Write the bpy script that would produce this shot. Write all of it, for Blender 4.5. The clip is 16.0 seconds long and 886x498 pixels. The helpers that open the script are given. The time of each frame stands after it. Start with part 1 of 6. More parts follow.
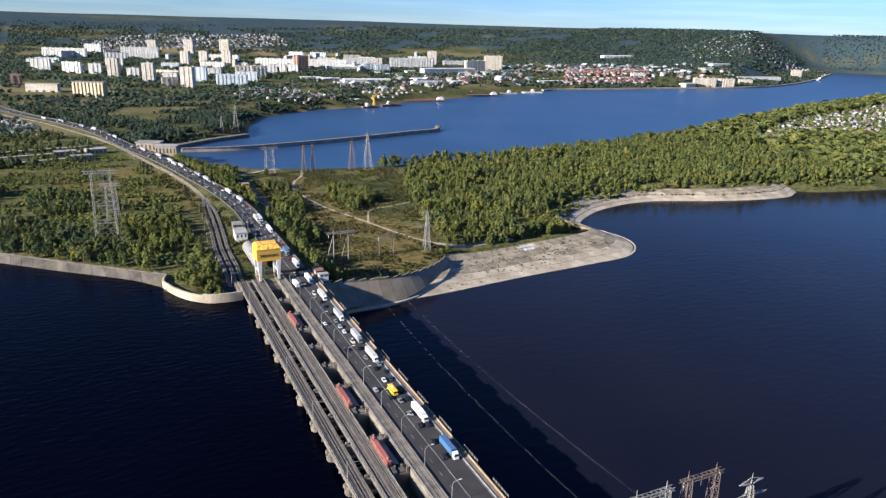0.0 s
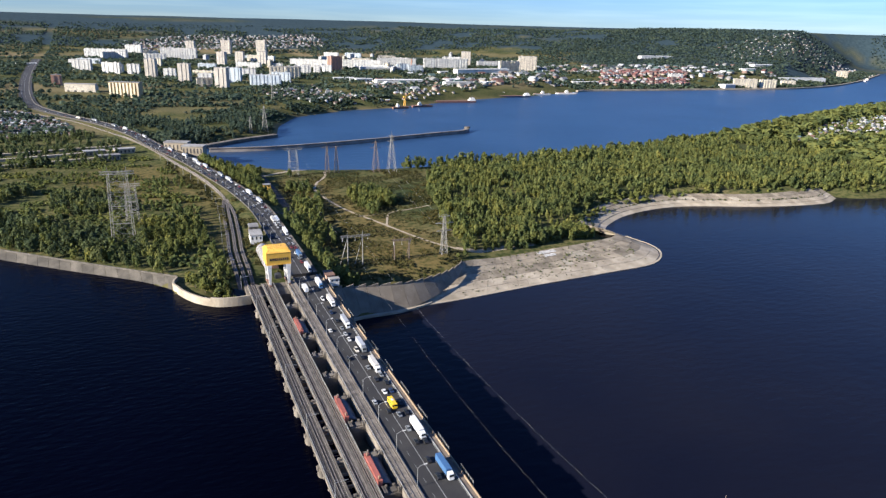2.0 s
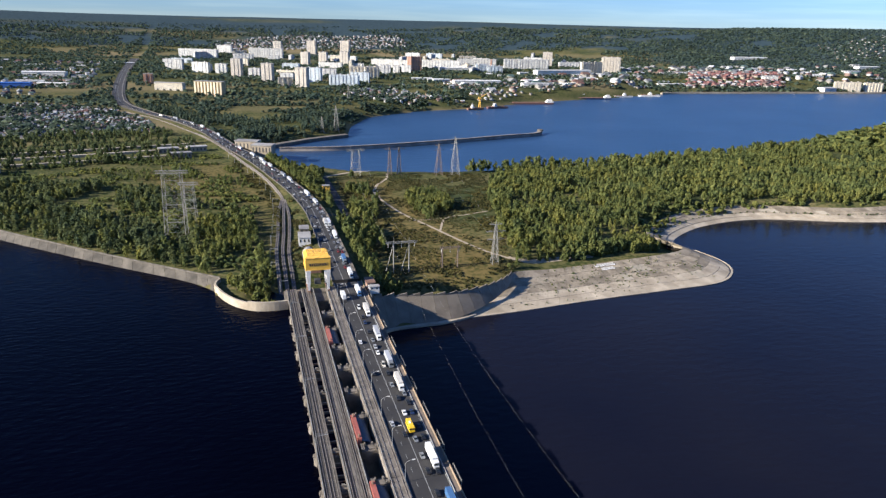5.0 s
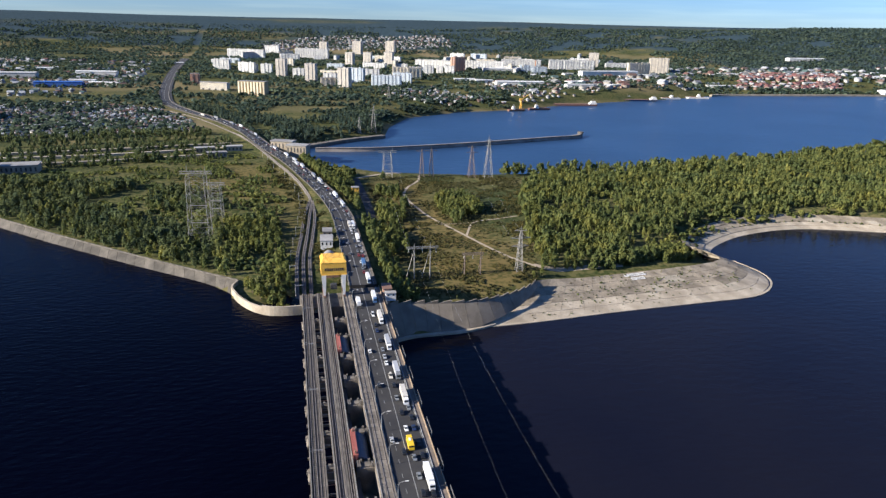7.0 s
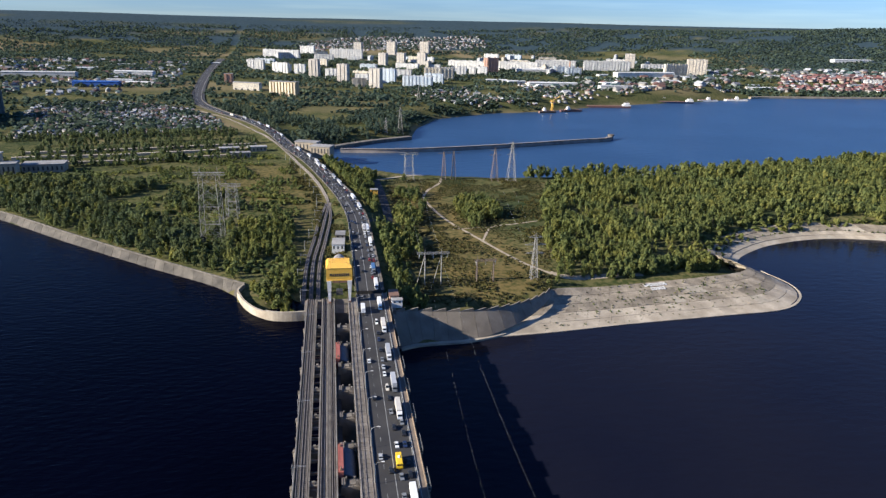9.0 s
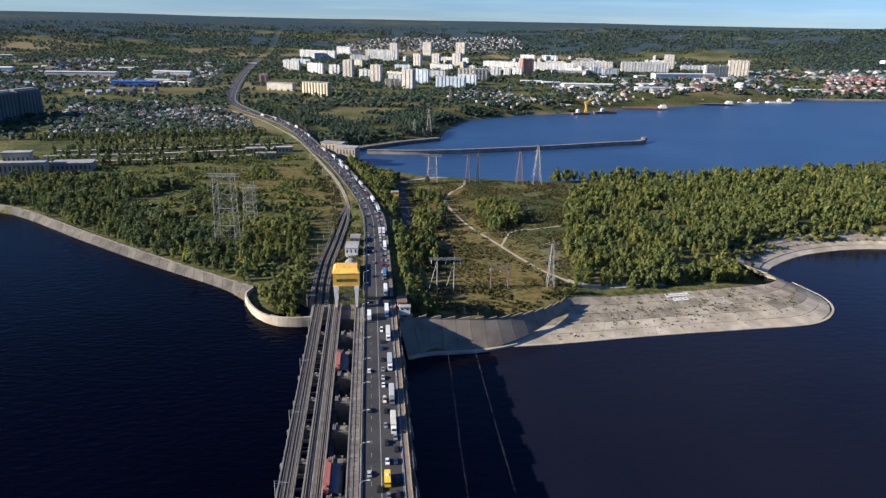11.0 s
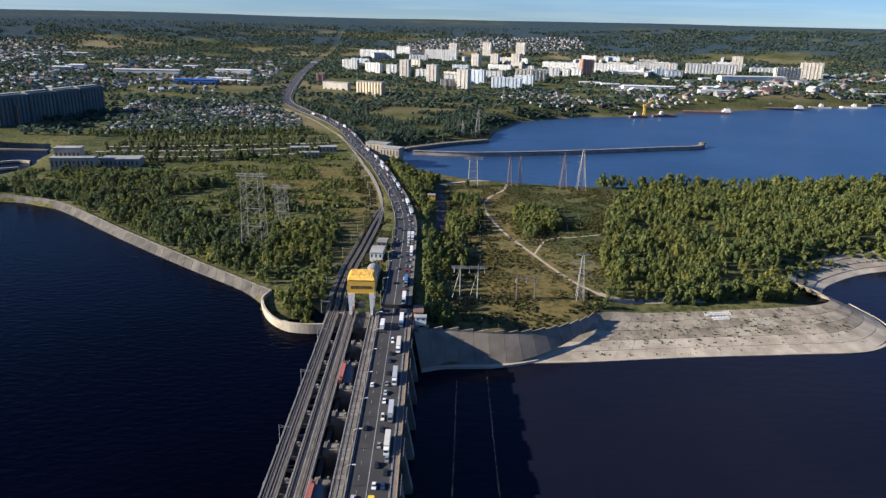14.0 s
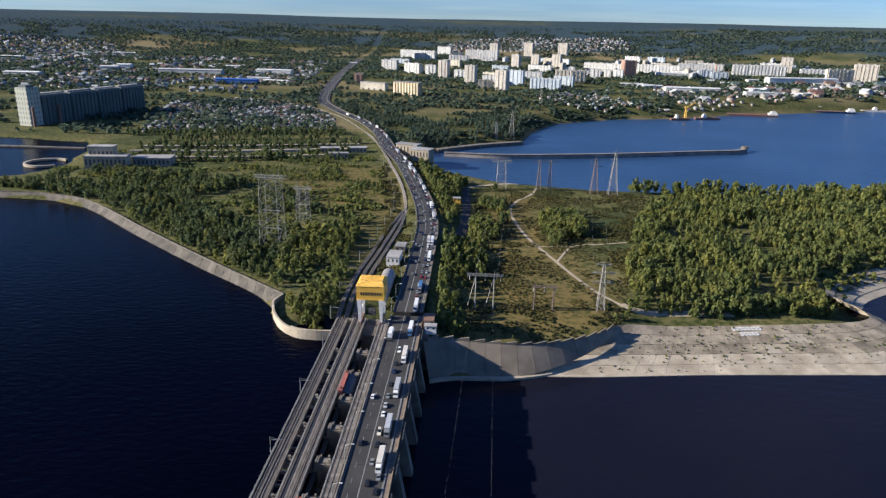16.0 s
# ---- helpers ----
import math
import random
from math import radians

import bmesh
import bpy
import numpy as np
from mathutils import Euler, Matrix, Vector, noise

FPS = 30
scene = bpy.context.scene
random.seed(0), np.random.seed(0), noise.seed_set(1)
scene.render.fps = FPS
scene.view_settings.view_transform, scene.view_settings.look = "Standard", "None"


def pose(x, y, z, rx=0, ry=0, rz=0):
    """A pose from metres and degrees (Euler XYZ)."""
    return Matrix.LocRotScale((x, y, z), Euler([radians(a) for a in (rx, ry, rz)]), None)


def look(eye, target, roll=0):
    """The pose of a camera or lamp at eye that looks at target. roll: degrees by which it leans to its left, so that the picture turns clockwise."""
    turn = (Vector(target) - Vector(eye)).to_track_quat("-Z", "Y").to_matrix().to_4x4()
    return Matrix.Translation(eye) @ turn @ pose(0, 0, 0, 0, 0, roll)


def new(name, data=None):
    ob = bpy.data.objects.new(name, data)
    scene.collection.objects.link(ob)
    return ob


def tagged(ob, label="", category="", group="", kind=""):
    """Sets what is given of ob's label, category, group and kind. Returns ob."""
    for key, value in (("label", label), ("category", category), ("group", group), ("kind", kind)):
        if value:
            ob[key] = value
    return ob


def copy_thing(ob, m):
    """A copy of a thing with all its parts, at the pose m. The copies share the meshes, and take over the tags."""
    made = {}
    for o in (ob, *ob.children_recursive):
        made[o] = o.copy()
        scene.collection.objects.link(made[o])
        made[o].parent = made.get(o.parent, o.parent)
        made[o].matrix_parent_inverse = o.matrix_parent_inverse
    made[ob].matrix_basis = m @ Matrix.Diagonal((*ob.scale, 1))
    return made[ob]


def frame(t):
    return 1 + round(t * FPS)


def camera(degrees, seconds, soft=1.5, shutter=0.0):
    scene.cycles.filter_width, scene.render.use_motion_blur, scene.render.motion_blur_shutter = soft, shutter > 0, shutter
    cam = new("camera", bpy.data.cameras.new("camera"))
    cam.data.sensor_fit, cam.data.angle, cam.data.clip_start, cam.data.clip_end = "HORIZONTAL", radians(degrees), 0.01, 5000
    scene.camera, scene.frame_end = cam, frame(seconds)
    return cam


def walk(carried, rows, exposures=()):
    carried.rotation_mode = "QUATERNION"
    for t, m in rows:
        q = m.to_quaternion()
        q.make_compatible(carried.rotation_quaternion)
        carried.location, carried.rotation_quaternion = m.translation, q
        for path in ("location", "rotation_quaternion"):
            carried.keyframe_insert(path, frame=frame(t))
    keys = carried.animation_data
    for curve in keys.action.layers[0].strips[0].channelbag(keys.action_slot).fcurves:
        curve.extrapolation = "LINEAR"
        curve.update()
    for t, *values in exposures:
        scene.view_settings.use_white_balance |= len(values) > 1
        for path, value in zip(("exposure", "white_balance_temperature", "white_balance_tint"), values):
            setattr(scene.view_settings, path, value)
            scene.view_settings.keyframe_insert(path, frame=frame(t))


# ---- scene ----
# Flight over the dam: seconds, x, y, z, heading (left positive), pitch, lean.
FLIGHT = [
    (0, -95.43, -476.47, 176.73, -25.996, -17.538, 1.643),
    (0.5, -90.50, -474.96, 176.60, -25.314, -17.558, 1.484),
    (1, -85.46, -473.30, 176.52, -24.436, -17.563, 1.475),
    (1.5, -80.34, -471.52, 176.48, -23.798, -17.569, 1.469),
    (2, -75.15, -469.61, 176.47, -22.976, -17.572, 1.500),
    (2.5, -69.91, -467.60, 176.49, -21.954, -17.599, 1.463),
    (3, -64.64, -465.49, 176.53, -20.585, -17.621, 1.437),
    (3.5, -59.35, -463.30, 176.59, -19.488, -17.644, 1.418),
    (4, -54.04, -461.03, 176.66, -18.284, -17.680, 1.456),
    (4.75, -46.10, -457.51, 176.77, -16.630, -17.698, 1.389),
    (5.25, -40.83, -455.10, 176.84, -15.545, -17.714, 1.378),
    (5.75, -35.58, -452.63, 176.91, -14.576, -17.726, 1.389),
    (6.5, -27.79, -448.85, 177.00, -13.153, -17.727, 1.349),
    (7, -22.65, -446.28, 177.05, -12.231, -17.760, 1.312),
    (7.5, -17.57, -443.68, 177.08, -11.481, -17.745, 1.364),
    (8, -12.54, -441.04, 177.11, -10.727, -17.749, 1.366),
    (8.5, -7.57, -438.37, 177.12, -10.030, -17.773, 1.256),
    (9, -2.67, -435.66, 177.12, -9.232, -17.775, 1.286),
    (9.75, 4.57, -431.54, 177.09, -8.081, -17.773, 1.251),
    (10.25, 9.31, -428.74, 177.06, -7.303, -17.780, 1.220),
    (10.75, 13.99, -425.90, 177.02, -6.503, -17.789, 1.218),
    (11.5, 20.90, -421.56, 176.95, -5.299, -17.788, 1.211),
    (12, 25.44, -418.59, 176.90, -4.412, -17.811, 1.287),
    (12.5, 29.93, -415.56, 176.86, -3.625, -17.824, 1.263),
    (13, 34.38, -412.46, 176.81, -2.739, -17.852, 1.342),
    (13.5, 38.80, -409.28, 176.78, -1.919, -17.870, 1.310),
    (14, 43.19, -406.01, 176.77, -0.974, -17.881, 1.336),
    (14.5, 47.56, -402.64, 176.78, -0.103, -17.894, 1.267),
    (15, 51.93, -399.16, 176.81, 0.847, -17.911, 1.233),
    (15.5, 56.31, -395.55, 176.88, 1.649, -17.927, 1.264),
    (16, 60.70, -391.80, 176.99, 2.558, -17.931, 1.288),
]
cam = camera(64.95, 16.0, soft=1.38)
walk(cam, [(t, pose(x, y, z, 0, 0, yaw) @ pose(0, 0, 0, 90 + pitch) @ pose(0, 0, 0, 0, 0, lean)) for t, x, y, z, yaw, pitch, lean in FLIGHT],
     exposures=((0.0, 1.40, 5680, 11), (16.0, 1.22, 5680, 11)))

# ---- sky and sun: low morning sun from the reservoir side ----
SUN_EL, SUN_DIR = radians(22.5), radians(8.0)
world = bpy.data.worlds.new("world")
scene.world = world
world.use_nodes = True
wn, wl = world.node_tree.nodes, world.node_tree.links
sky = wn.new("ShaderNodeTexSky")
sky.sky_type, sky.sun_disc = "NISHITA", False
sky.sun_elevation, sky.sun_rotation = SUN_EL, radians(-98.0)
sky.altitude, sky.air_density, sky.dust_density, sky.ozone_density = 1500.0, 1.0, 0.0, 3.0
wn["Background"].inputs["Strength"].default_value = 0.055
tint = wn.new("ShaderNodeMix")
tint.data_type, tint.blend_type = "RGBA", "MULTIPLY"
tint.inputs[0].default_value, tint.inputs[7].default_value = 1.0, (0.82, 0.95, 1.22, 1)
wl.new(sky.outputs[0], tint.inputs[6])
# a thin haze greys the sky towards the horizon, with faint cloud streaks
where = wn.new("ShaderNodeTexCoord")
height = wn.new("ShaderNodeSeparateXYZ")
wl.new(where.outputs["Generated"], height.inputs[0])
veil = wn.new("ShaderNodeValToRGB")
for k, (at, c) in enumerate(((0.0, (0.62, 0.65, 0.67)), (0.34, (1.0, 1.0, 1.0)))):
    veil.color_ramp.elements[k].position, veil.color_ramp.elements[k].color = at, (*c, 1)
wl.new(height.outputs[2], veil.inputs["Fac"])
streak_map = wn.new("ShaderNodeMapping")
streak_map.inputs["Scale"].default_value = (3.0, 3.0, 60.0)
wl.new(where.outputs["Generated"], streak_map.inputs["Vector"])
streaks = wn.new("ShaderNodeTexNoise")
streaks.inputs["Scale"].default_value, streaks.inputs["Detail"].default_value = 2.2, 5.0
wl.new(streak_map.outputs[0], streaks.inputs["Vector"])
streak_tone = wn.new("ShaderNodeValToRGB")
for k, (at, c) in enumerate(((0.42, (0.93, 0.95, 0.97)), (0.68, (1.10, 1.06, 1.02)))):
    streak_tone.color_ramp.elements[k].position, streak_tone.color_ramp.elements[k].color = at, (*c, 1)
wl.new(streaks.outputs["Fac"], streak_tone.inputs["Fac"])
last_sky = tint.outputs[2]
for other in (veil, streak_tone):
    mul = wn.new("ShaderNodeMix")
    mul.data_type, mul.blend_type = "RGBA", "MULTIPLY"
    mul.inputs[0].default_value = 1.0
    wl.new(last_sky, mul.inputs[6])
    wl.new(other.outputs[0], mul.inputs[7])
    last_sky = mul.outputs[2]
wl.new(last_sky, wn["Background"].inputs["Color"])
sun = new("sun", bpy.data.lights.new("sun", "SUN"))
sun.data.energy, sun.data.angle, sun.data.color = 5.0, radians(0.53), (1.0, 0.86, 0.66)
way = Vector((math.cos(SUN_DIR) * math.cos(SUN_EL), math.sin(SUN_DIR) * math.cos(SUN_EL), -math.sin(SUN_EL)))
sun.matrix_world = look(tuple(-way * 500), (0, 0, 0))

# ---- materials ----
def material(name, rough=0.8, metal=0.0):
    m = bpy.data.materials.new(name)
    m.use_nodes = True
    b = m.node_tree.nodes["Principled BSDF"]
    b.inputs["Roughness"].default_value, b.inputs["Metallic"].default_value = rough, metal
    return m, m.node_tree.nodes, m.node_tree.links, b


def ramp(nodes, stops):
    r = nodes.new("ShaderNodeValToRGB")
    e = r.color_ramp.elements
    while len(e) < len(stops):
        e.new(0.5)
    for k, (at, c) in enumerate(stops):
        e[k].position, e[k].color = at, (*c, 1)
    return r


def noise_node(nodes, links, scale, detail=4.0, vec=None):
    n = nodes.new("ShaderNodeTexNoise")
    n.inputs["Scale"].default_value, n.inputs["Detail"].default_value = scale, detail
    if vec is not None:
        links.new(vec, n.inputs["Vector"])
    return n


def mixed(nodes, links, mode, fac, a, b):
    """A colour mix; fac, a and b are sockets or values."""
    x = nodes.new("ShaderNodeMix")
    x.data_type, x.blend_type = "RGBA", mode
    for sock, v in ((x.inputs[0], fac), (x.inputs[6], a), (x.inputs[7], b)):
        if isinstance(v, bpy.types.NodeSocket):
            links.new(v, sock)
        elif isinstance(v, (int, float)):
            sock.default_value = v
        else:
            sock.default_value = (*v, 1)
    return x.outputs[2]


def surface(name, c, c2, scale=0.5, rough=0.85, metal=0.0, fine=6.0, bump=0.15, spread=0.25, island=False, dist=0.05):
    """Two tones blotched at one scale, grain at a finer one, a spread of tone from piece to piece."""
    m, n, l, b = material(name, rough, metal)
    geo = n.new("ShaderNodeNewGeometry")
    pos = geo.outputs["Position"]
    big = noise_node(n, l, scale, 5, pos)
    r = ramp(n, ((0.35, c), (0.68, c2)))
    l.new(big.outputs["Fac"], r.inputs["Fac"])
    grain = noise_node(n, l, fine, 3, pos)
    g = ramp(n, ((0.3, (0.75,) * 3), (0.7, (1.15,) * 3)))
    l.new(grain.outputs["Fac"], g.inputs["Fac"])
    col = mixed(n, l, "MULTIPLY", 1.0, r.outputs[0], g.outputs[0])
    if spread:
        if island:
            rnd = geo.outputs["Random Per Island"]
        else:
            rnd = n.new("ShaderNodeObjectInfo").outputs["Random"]
        s = ramp(n, ((0.0, (1 - spread,) * 3), (1.0, (1 + spread * 0.6,) * 3)))
        l.new(rnd, s.inputs["Fac"])
        col = mixed(n, l, "MULTIPLY", 1.0, col, s.outputs[0])
    l.new(col, b.inputs["Base Color"])
    if bump:
        bp = n.new("ShaderNodeBump")
        bp.inputs["Strength"].default_value, bp.inputs["Distance"].default_value = bump, dist
        l.new(grain.outputs["Fac"], bp.inputs["Height"])
        l.new(bp.outputs[0], b.inputs["Normal"])
    return m


def water(name, c, c2, rough, wave=0.35, scale=0.12, spec=0.5):
    m, n, l, b = material(name, rough)
    pos = n.new("ShaderNodeNewGeometry").outputs["Position"]
    big = noise_node(n, l, 0.006, 3, pos)
    r = ramp(n, ((0.35, c), (0.7, c2)))
    l.new(big.outputs["Fac"], r.inputs["Fac"])
    l.new(r.outputs[0], b.inputs["Base Color"])
    mp = n.new("ShaderNodeMapping")
    mp.inputs["Scale"].default_value, mp.inputs["Rotation"].default_value = (1, 2.2, 1), (0, 0, radians(25))
    l.new(pos, mp.inputs["Vector"])
    w = noise_node(n, l, scale, 4, mp.outputs[0])
    bp = n.new("ShaderNodeBump")
    bp.inputs["Strength"].default_value, bp.inputs["Distance"].default_value = wave, 1.0
    l.new(w.outputs["Fac"], bp.inputs["Height"])
    l.new(bp.outputs[0], b.inputs["Normal"])
    b.inputs["IOR"].default_value, b.inputs["Specular IOR Level"].default_value = 1.33, spec
    return m


def leaves(name, c, c2, c3):
    """Leaf clumps: tone by clump, by tree and by stand."""
    m, n, l, b = material(name, 0.75)
    geo = n.new("ShaderNodeNewGeometry")
    tree = noise_node(n, l, 0.07, 2, geo.outputs["Position"])
    r = ramp(n, ((0.3, c), (0.5, c2), (0.72, c3)))
    l.new(tree.outputs["Fac"], r.inputs["Fac"])
    s = ramp(n, ((0.0, (0.84,) * 3), (0.6, (1.0,) * 3), (1.0, (1.14, 1.12, 1.04))))
    l.new(geo.outputs["Random Per Island"], s.inputs["Fac"])
    col = mixed(n, l, "MULTIPLY", 1.0, r.outputs[0], s.outputs[0])
    stand = noise_node(n, l, 0.018, 3, geo.outputs["Position"])
    st = ramp(n, ((0.36, (0.80, 0.90, 0.98)), (0.66, (1.08, 1.06, 0.92))))
    l.new(stand.outputs["Fac"], st.inputs["Fac"])
    col = mixed(n, l, "MULTIPLY", 1.0, col, st.outputs[0])
    l.new(col, b.inputs["Base Color"])
    b.inputs["Specular IOR Level"].default_value = 0.12
    lit = n.new("ShaderNodeBsdfTranslucent")
    l.new(col, lit.inputs["Color"])
    both = n.new("ShaderNodeMixShader")
    both.inputs[0].default_value = 0.40
    l.new(b.outputs[0], both.inputs[1])
    l.new(lit.outputs[0], both.inputs[2])
    l.new(both.outputs[0], n["Material Output"].inputs["Surface"])
    return m


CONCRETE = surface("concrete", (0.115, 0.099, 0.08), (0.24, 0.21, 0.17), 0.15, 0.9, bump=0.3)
# darker concrete: shade of the voids and deck gaps is put into its tone
CONCRETE_DARK = surface("stained_shaded_concrete", (0.066, 0.058, 0.048), (0.15, 0.134, 0.111), 0.2, 0.9, bump=0.3)
APRON = surface("apron_concrete", (0.29, 0.243, 0.176), (0.46, 0.395, 0.298), 0.08, 0.95, fine=2.0, bump=0.3, spread=0.16)
APRON_PATCH = surface("patched_concrete", (0.32, 0.28, 0.21), (0.40, 0.35, 0.27), 0.1, 0.95, fine=2.0, spread=0.1)
APRON_OLD = surface("old_apron_concrete", (0.19, 0.157, 0.112), (0.335, 0.283, 0.205), 0.11, 0.95, fine=0.9, bump=0.4, spread=0.30)
WALL_CONC = surface("wall_concrete", (0.14, 0.118, 0.09), (0.215, 0.185, 0.145), 0.12, 0.9, spread=0.12)
ASPHALT = surface("asphalt", (0.023, 0.022, 0.022), (0.040, 0.038, 0.036), 0.08, 0.85, spread=0)
ROAD_PAINT = surface("road_paint", (0.22, 0.22, 0.21), (0.36, 0.36, 0.345), 0.6, 0.7, spread=0)
YELLOW = surface("yellow_cladding", (0.68, 0.39, 0.045), (0.76, 0.46, 0.08), 0.3, 0.5, spread=0.05)
WHITE_STEEL = surface("white_painted_steel", (0.62, 0.60, 0.55), (0.74, 0.72, 0.68), 0.5, 0.6, spread=0)
STEEL = surface("galvanised_steel", (0.30, 0.30, 0.29), (0.42, 0.42, 0.40), 0.6, 0.55, 0.3, spread=0.1)
RUST = surface("rusty_steel", (0.16, 0.09, 0.06), (0.26, 0.15, 0.10), 0.8, 0.8, spread=0.1)
RAIL = surface("rail_steel", (0.20, 0.17, 0.145), (0.30, 0.26, 0.22), 0.5, 0.5, 0.2, spread=0)
BALLAST = surface("ballast", (0.095, 0.082, 0.066), (0.17, 0.148, 0.12), 0.4, 0.95, fine=3.0, spread=0)
RED = surface("red_oxide_steel", (0.30, 0.085, 0.06), (0.40, 0.13, 0.10), 0.4, 0.7, spread=0.1)
DECK_BALLAST = surface("dark_ballast", (0.045, 0.040, 0.035), (0.085, 0.075, 0.064), 0.4, 0.95, fine=3.0, spread=0)
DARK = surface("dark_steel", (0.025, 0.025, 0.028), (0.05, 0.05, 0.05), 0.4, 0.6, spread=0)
ORANGE = surface("ochre_parapet", (0.24, 0.176, 0.112), (0.34, 0.25, 0.16), 0.4, 0.7, spread=0.05)
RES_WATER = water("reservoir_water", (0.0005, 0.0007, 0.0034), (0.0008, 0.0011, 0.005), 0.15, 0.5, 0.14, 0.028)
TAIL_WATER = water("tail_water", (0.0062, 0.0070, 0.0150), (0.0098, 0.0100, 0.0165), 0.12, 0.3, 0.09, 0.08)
# channel base colour carries the blue of reflected sky
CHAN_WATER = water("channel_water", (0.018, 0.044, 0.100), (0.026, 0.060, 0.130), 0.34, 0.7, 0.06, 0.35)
LEAF = leaves("broad_leaves", (0.100, 0.120, 0.046), (0.162, 0.176, 0.056), (0.250, 0.238, 0.070))
LEAF_DARK = leaves("dark_leaves", (0.076, 0.098, 0.050), (0.116, 0.136, 0.060), (0.172, 0.180, 0.070))
# the blue haze of distance is mixed into these two leaf colours
LEAF_TOWN = leaves("hazy_town_leaves", (0.062, 0.088, 0.066), (0.084, 0.112, 0.080), (0.112, 0.136, 0.090))
LEAF_FAR = leaves("hazy_pine_needles", (0.056, 0.082, 0.076), (0.070, 0.098, 0.088), (0.086, 0.114, 0.096))
SCRUB = leaves("dry_scrub", (0.06, 0.062, 0.024), (0.10, 0.088, 0.034), (0.14, 0.125, 0.045))
QUAY_CONC = surface("quay_concrete", (0.066, 0.058, 0.045), (0.135, 0.118, 0.093), 0.12, 0.9, fine=2.0, spread=0.3)
BARK = surface("bark", (0.10, 0.08, 0.06), (0.17, 0.14, 0.10), 1.5, 0.95, spread=0)

# ---- building helpers ----
def sstep(v, a, b):
    u = np.clip((np.asarray(v, float) - a) / (b - a), 0, 1)
    return u * u * (3 - 2 * u)


def lump(x, y, size, seed=0):
    """Smooth value noise of the plane, 0 to 1."""
    gx, gy = np.asarray(x, float) / size + seed * 17.3, np.asarray(y, float) / size - seed * 9.1
    ix, iy = np.floor(gx), np.floor(gy)
    fx, fy = gx - ix, gy - iy
    fx, fy = fx * fx * (3 - 2 * fx), fy * fy * (3 - 2 * fy)

    def h(a, b):
        s = np.sin(a * 127.1 + b * 311.7 + seed * 3.7) * 43758.5453
        return s - np.floor(s)

    return (h(ix, iy) * (1 - fx) + h(ix + 1, iy) * fx) * (1 - fy) + (h(ix, iy + 1) * (1 - fx) + h(ix + 1, iy + 1) * fx) * fy


def away(poly, x, y):
    """Distance from a closed outline, negative inside it."""
    p = np.array(poly, float)
    q = np.roll(p, -1, 0)
    x, y = np.asarray(x, float), np.asarray(y, float)
    best, inside = np.full(x.shape, 1e9), np.zeros(x.shape, bool)
    for (ax, ay), (bx, by) in zip(p, q):
        dx, dy = bx - ax, by - ay
        u = np.clip(((x - ax) * dx + (y - ay) * dy) / (dx * dx + dy * dy + 1e-9), 0, 1)
        best = np.minimum(best, np.hypot(x - ax - u * dx, y - ay - u * dy))
        if ay != by:
            inside ^= ((ay > y) != (by > y)) & (x < dx * (y - ay) / dy + ax)
    return np.where(inside, -best, best)


def beside(line, x, y):
    """Distance from an open line."""
    x, y = np.asarray(x, float), np.asarray(y, float)
    best = np.full(x.shape, 1e9)
    for (ax, ay), (bx, by) in zip(line[:-1], line[1:]):
        dx, dy = bx - ax, by - ay
        u = np.clip(((x - ax) * dx + (y - ay) * dy) / (dx * dx + dy * dy + 1e-9), 0, 1)
        best = np.minimum(best, np.hypot(x - ax - u * dx, y - ay - u * dy))
    return best


def smooth_line(pts, step):
    """A Catmull-Rom line through points, resampled at even steps."""
    p = np.array(pts, float)
    p = np.vstack([2 * p[0] - p[1], p, 2 * p[-1] - p[-2]])
    out = []
    for a, b, c, d in zip(p[:-3], p[1:-2], p[2:-1], p[3:]):
        u = np.linspace(0, 1, 24, endpoint=False)[:, None]
        out.append(0.5 * (2 * b + (c - a) * u + (2 * a - 5 * b + 4 * c - d) * u**2 + (3 * b - a - 3 * c + d) * u**3))
    out = np.vstack(out + [p[-2:-1]])
    s = np.r_[0, np.cumsum(np.linalg.norm(np.diff(out, axis=0), axis=1))]
    at = np.linspace(0, s[-1], max(2, int(s[-1] / step) + 1))
    return np.stack([np.interp(at, s, out[:, k]) for k in range(out.shape[1])], 1)


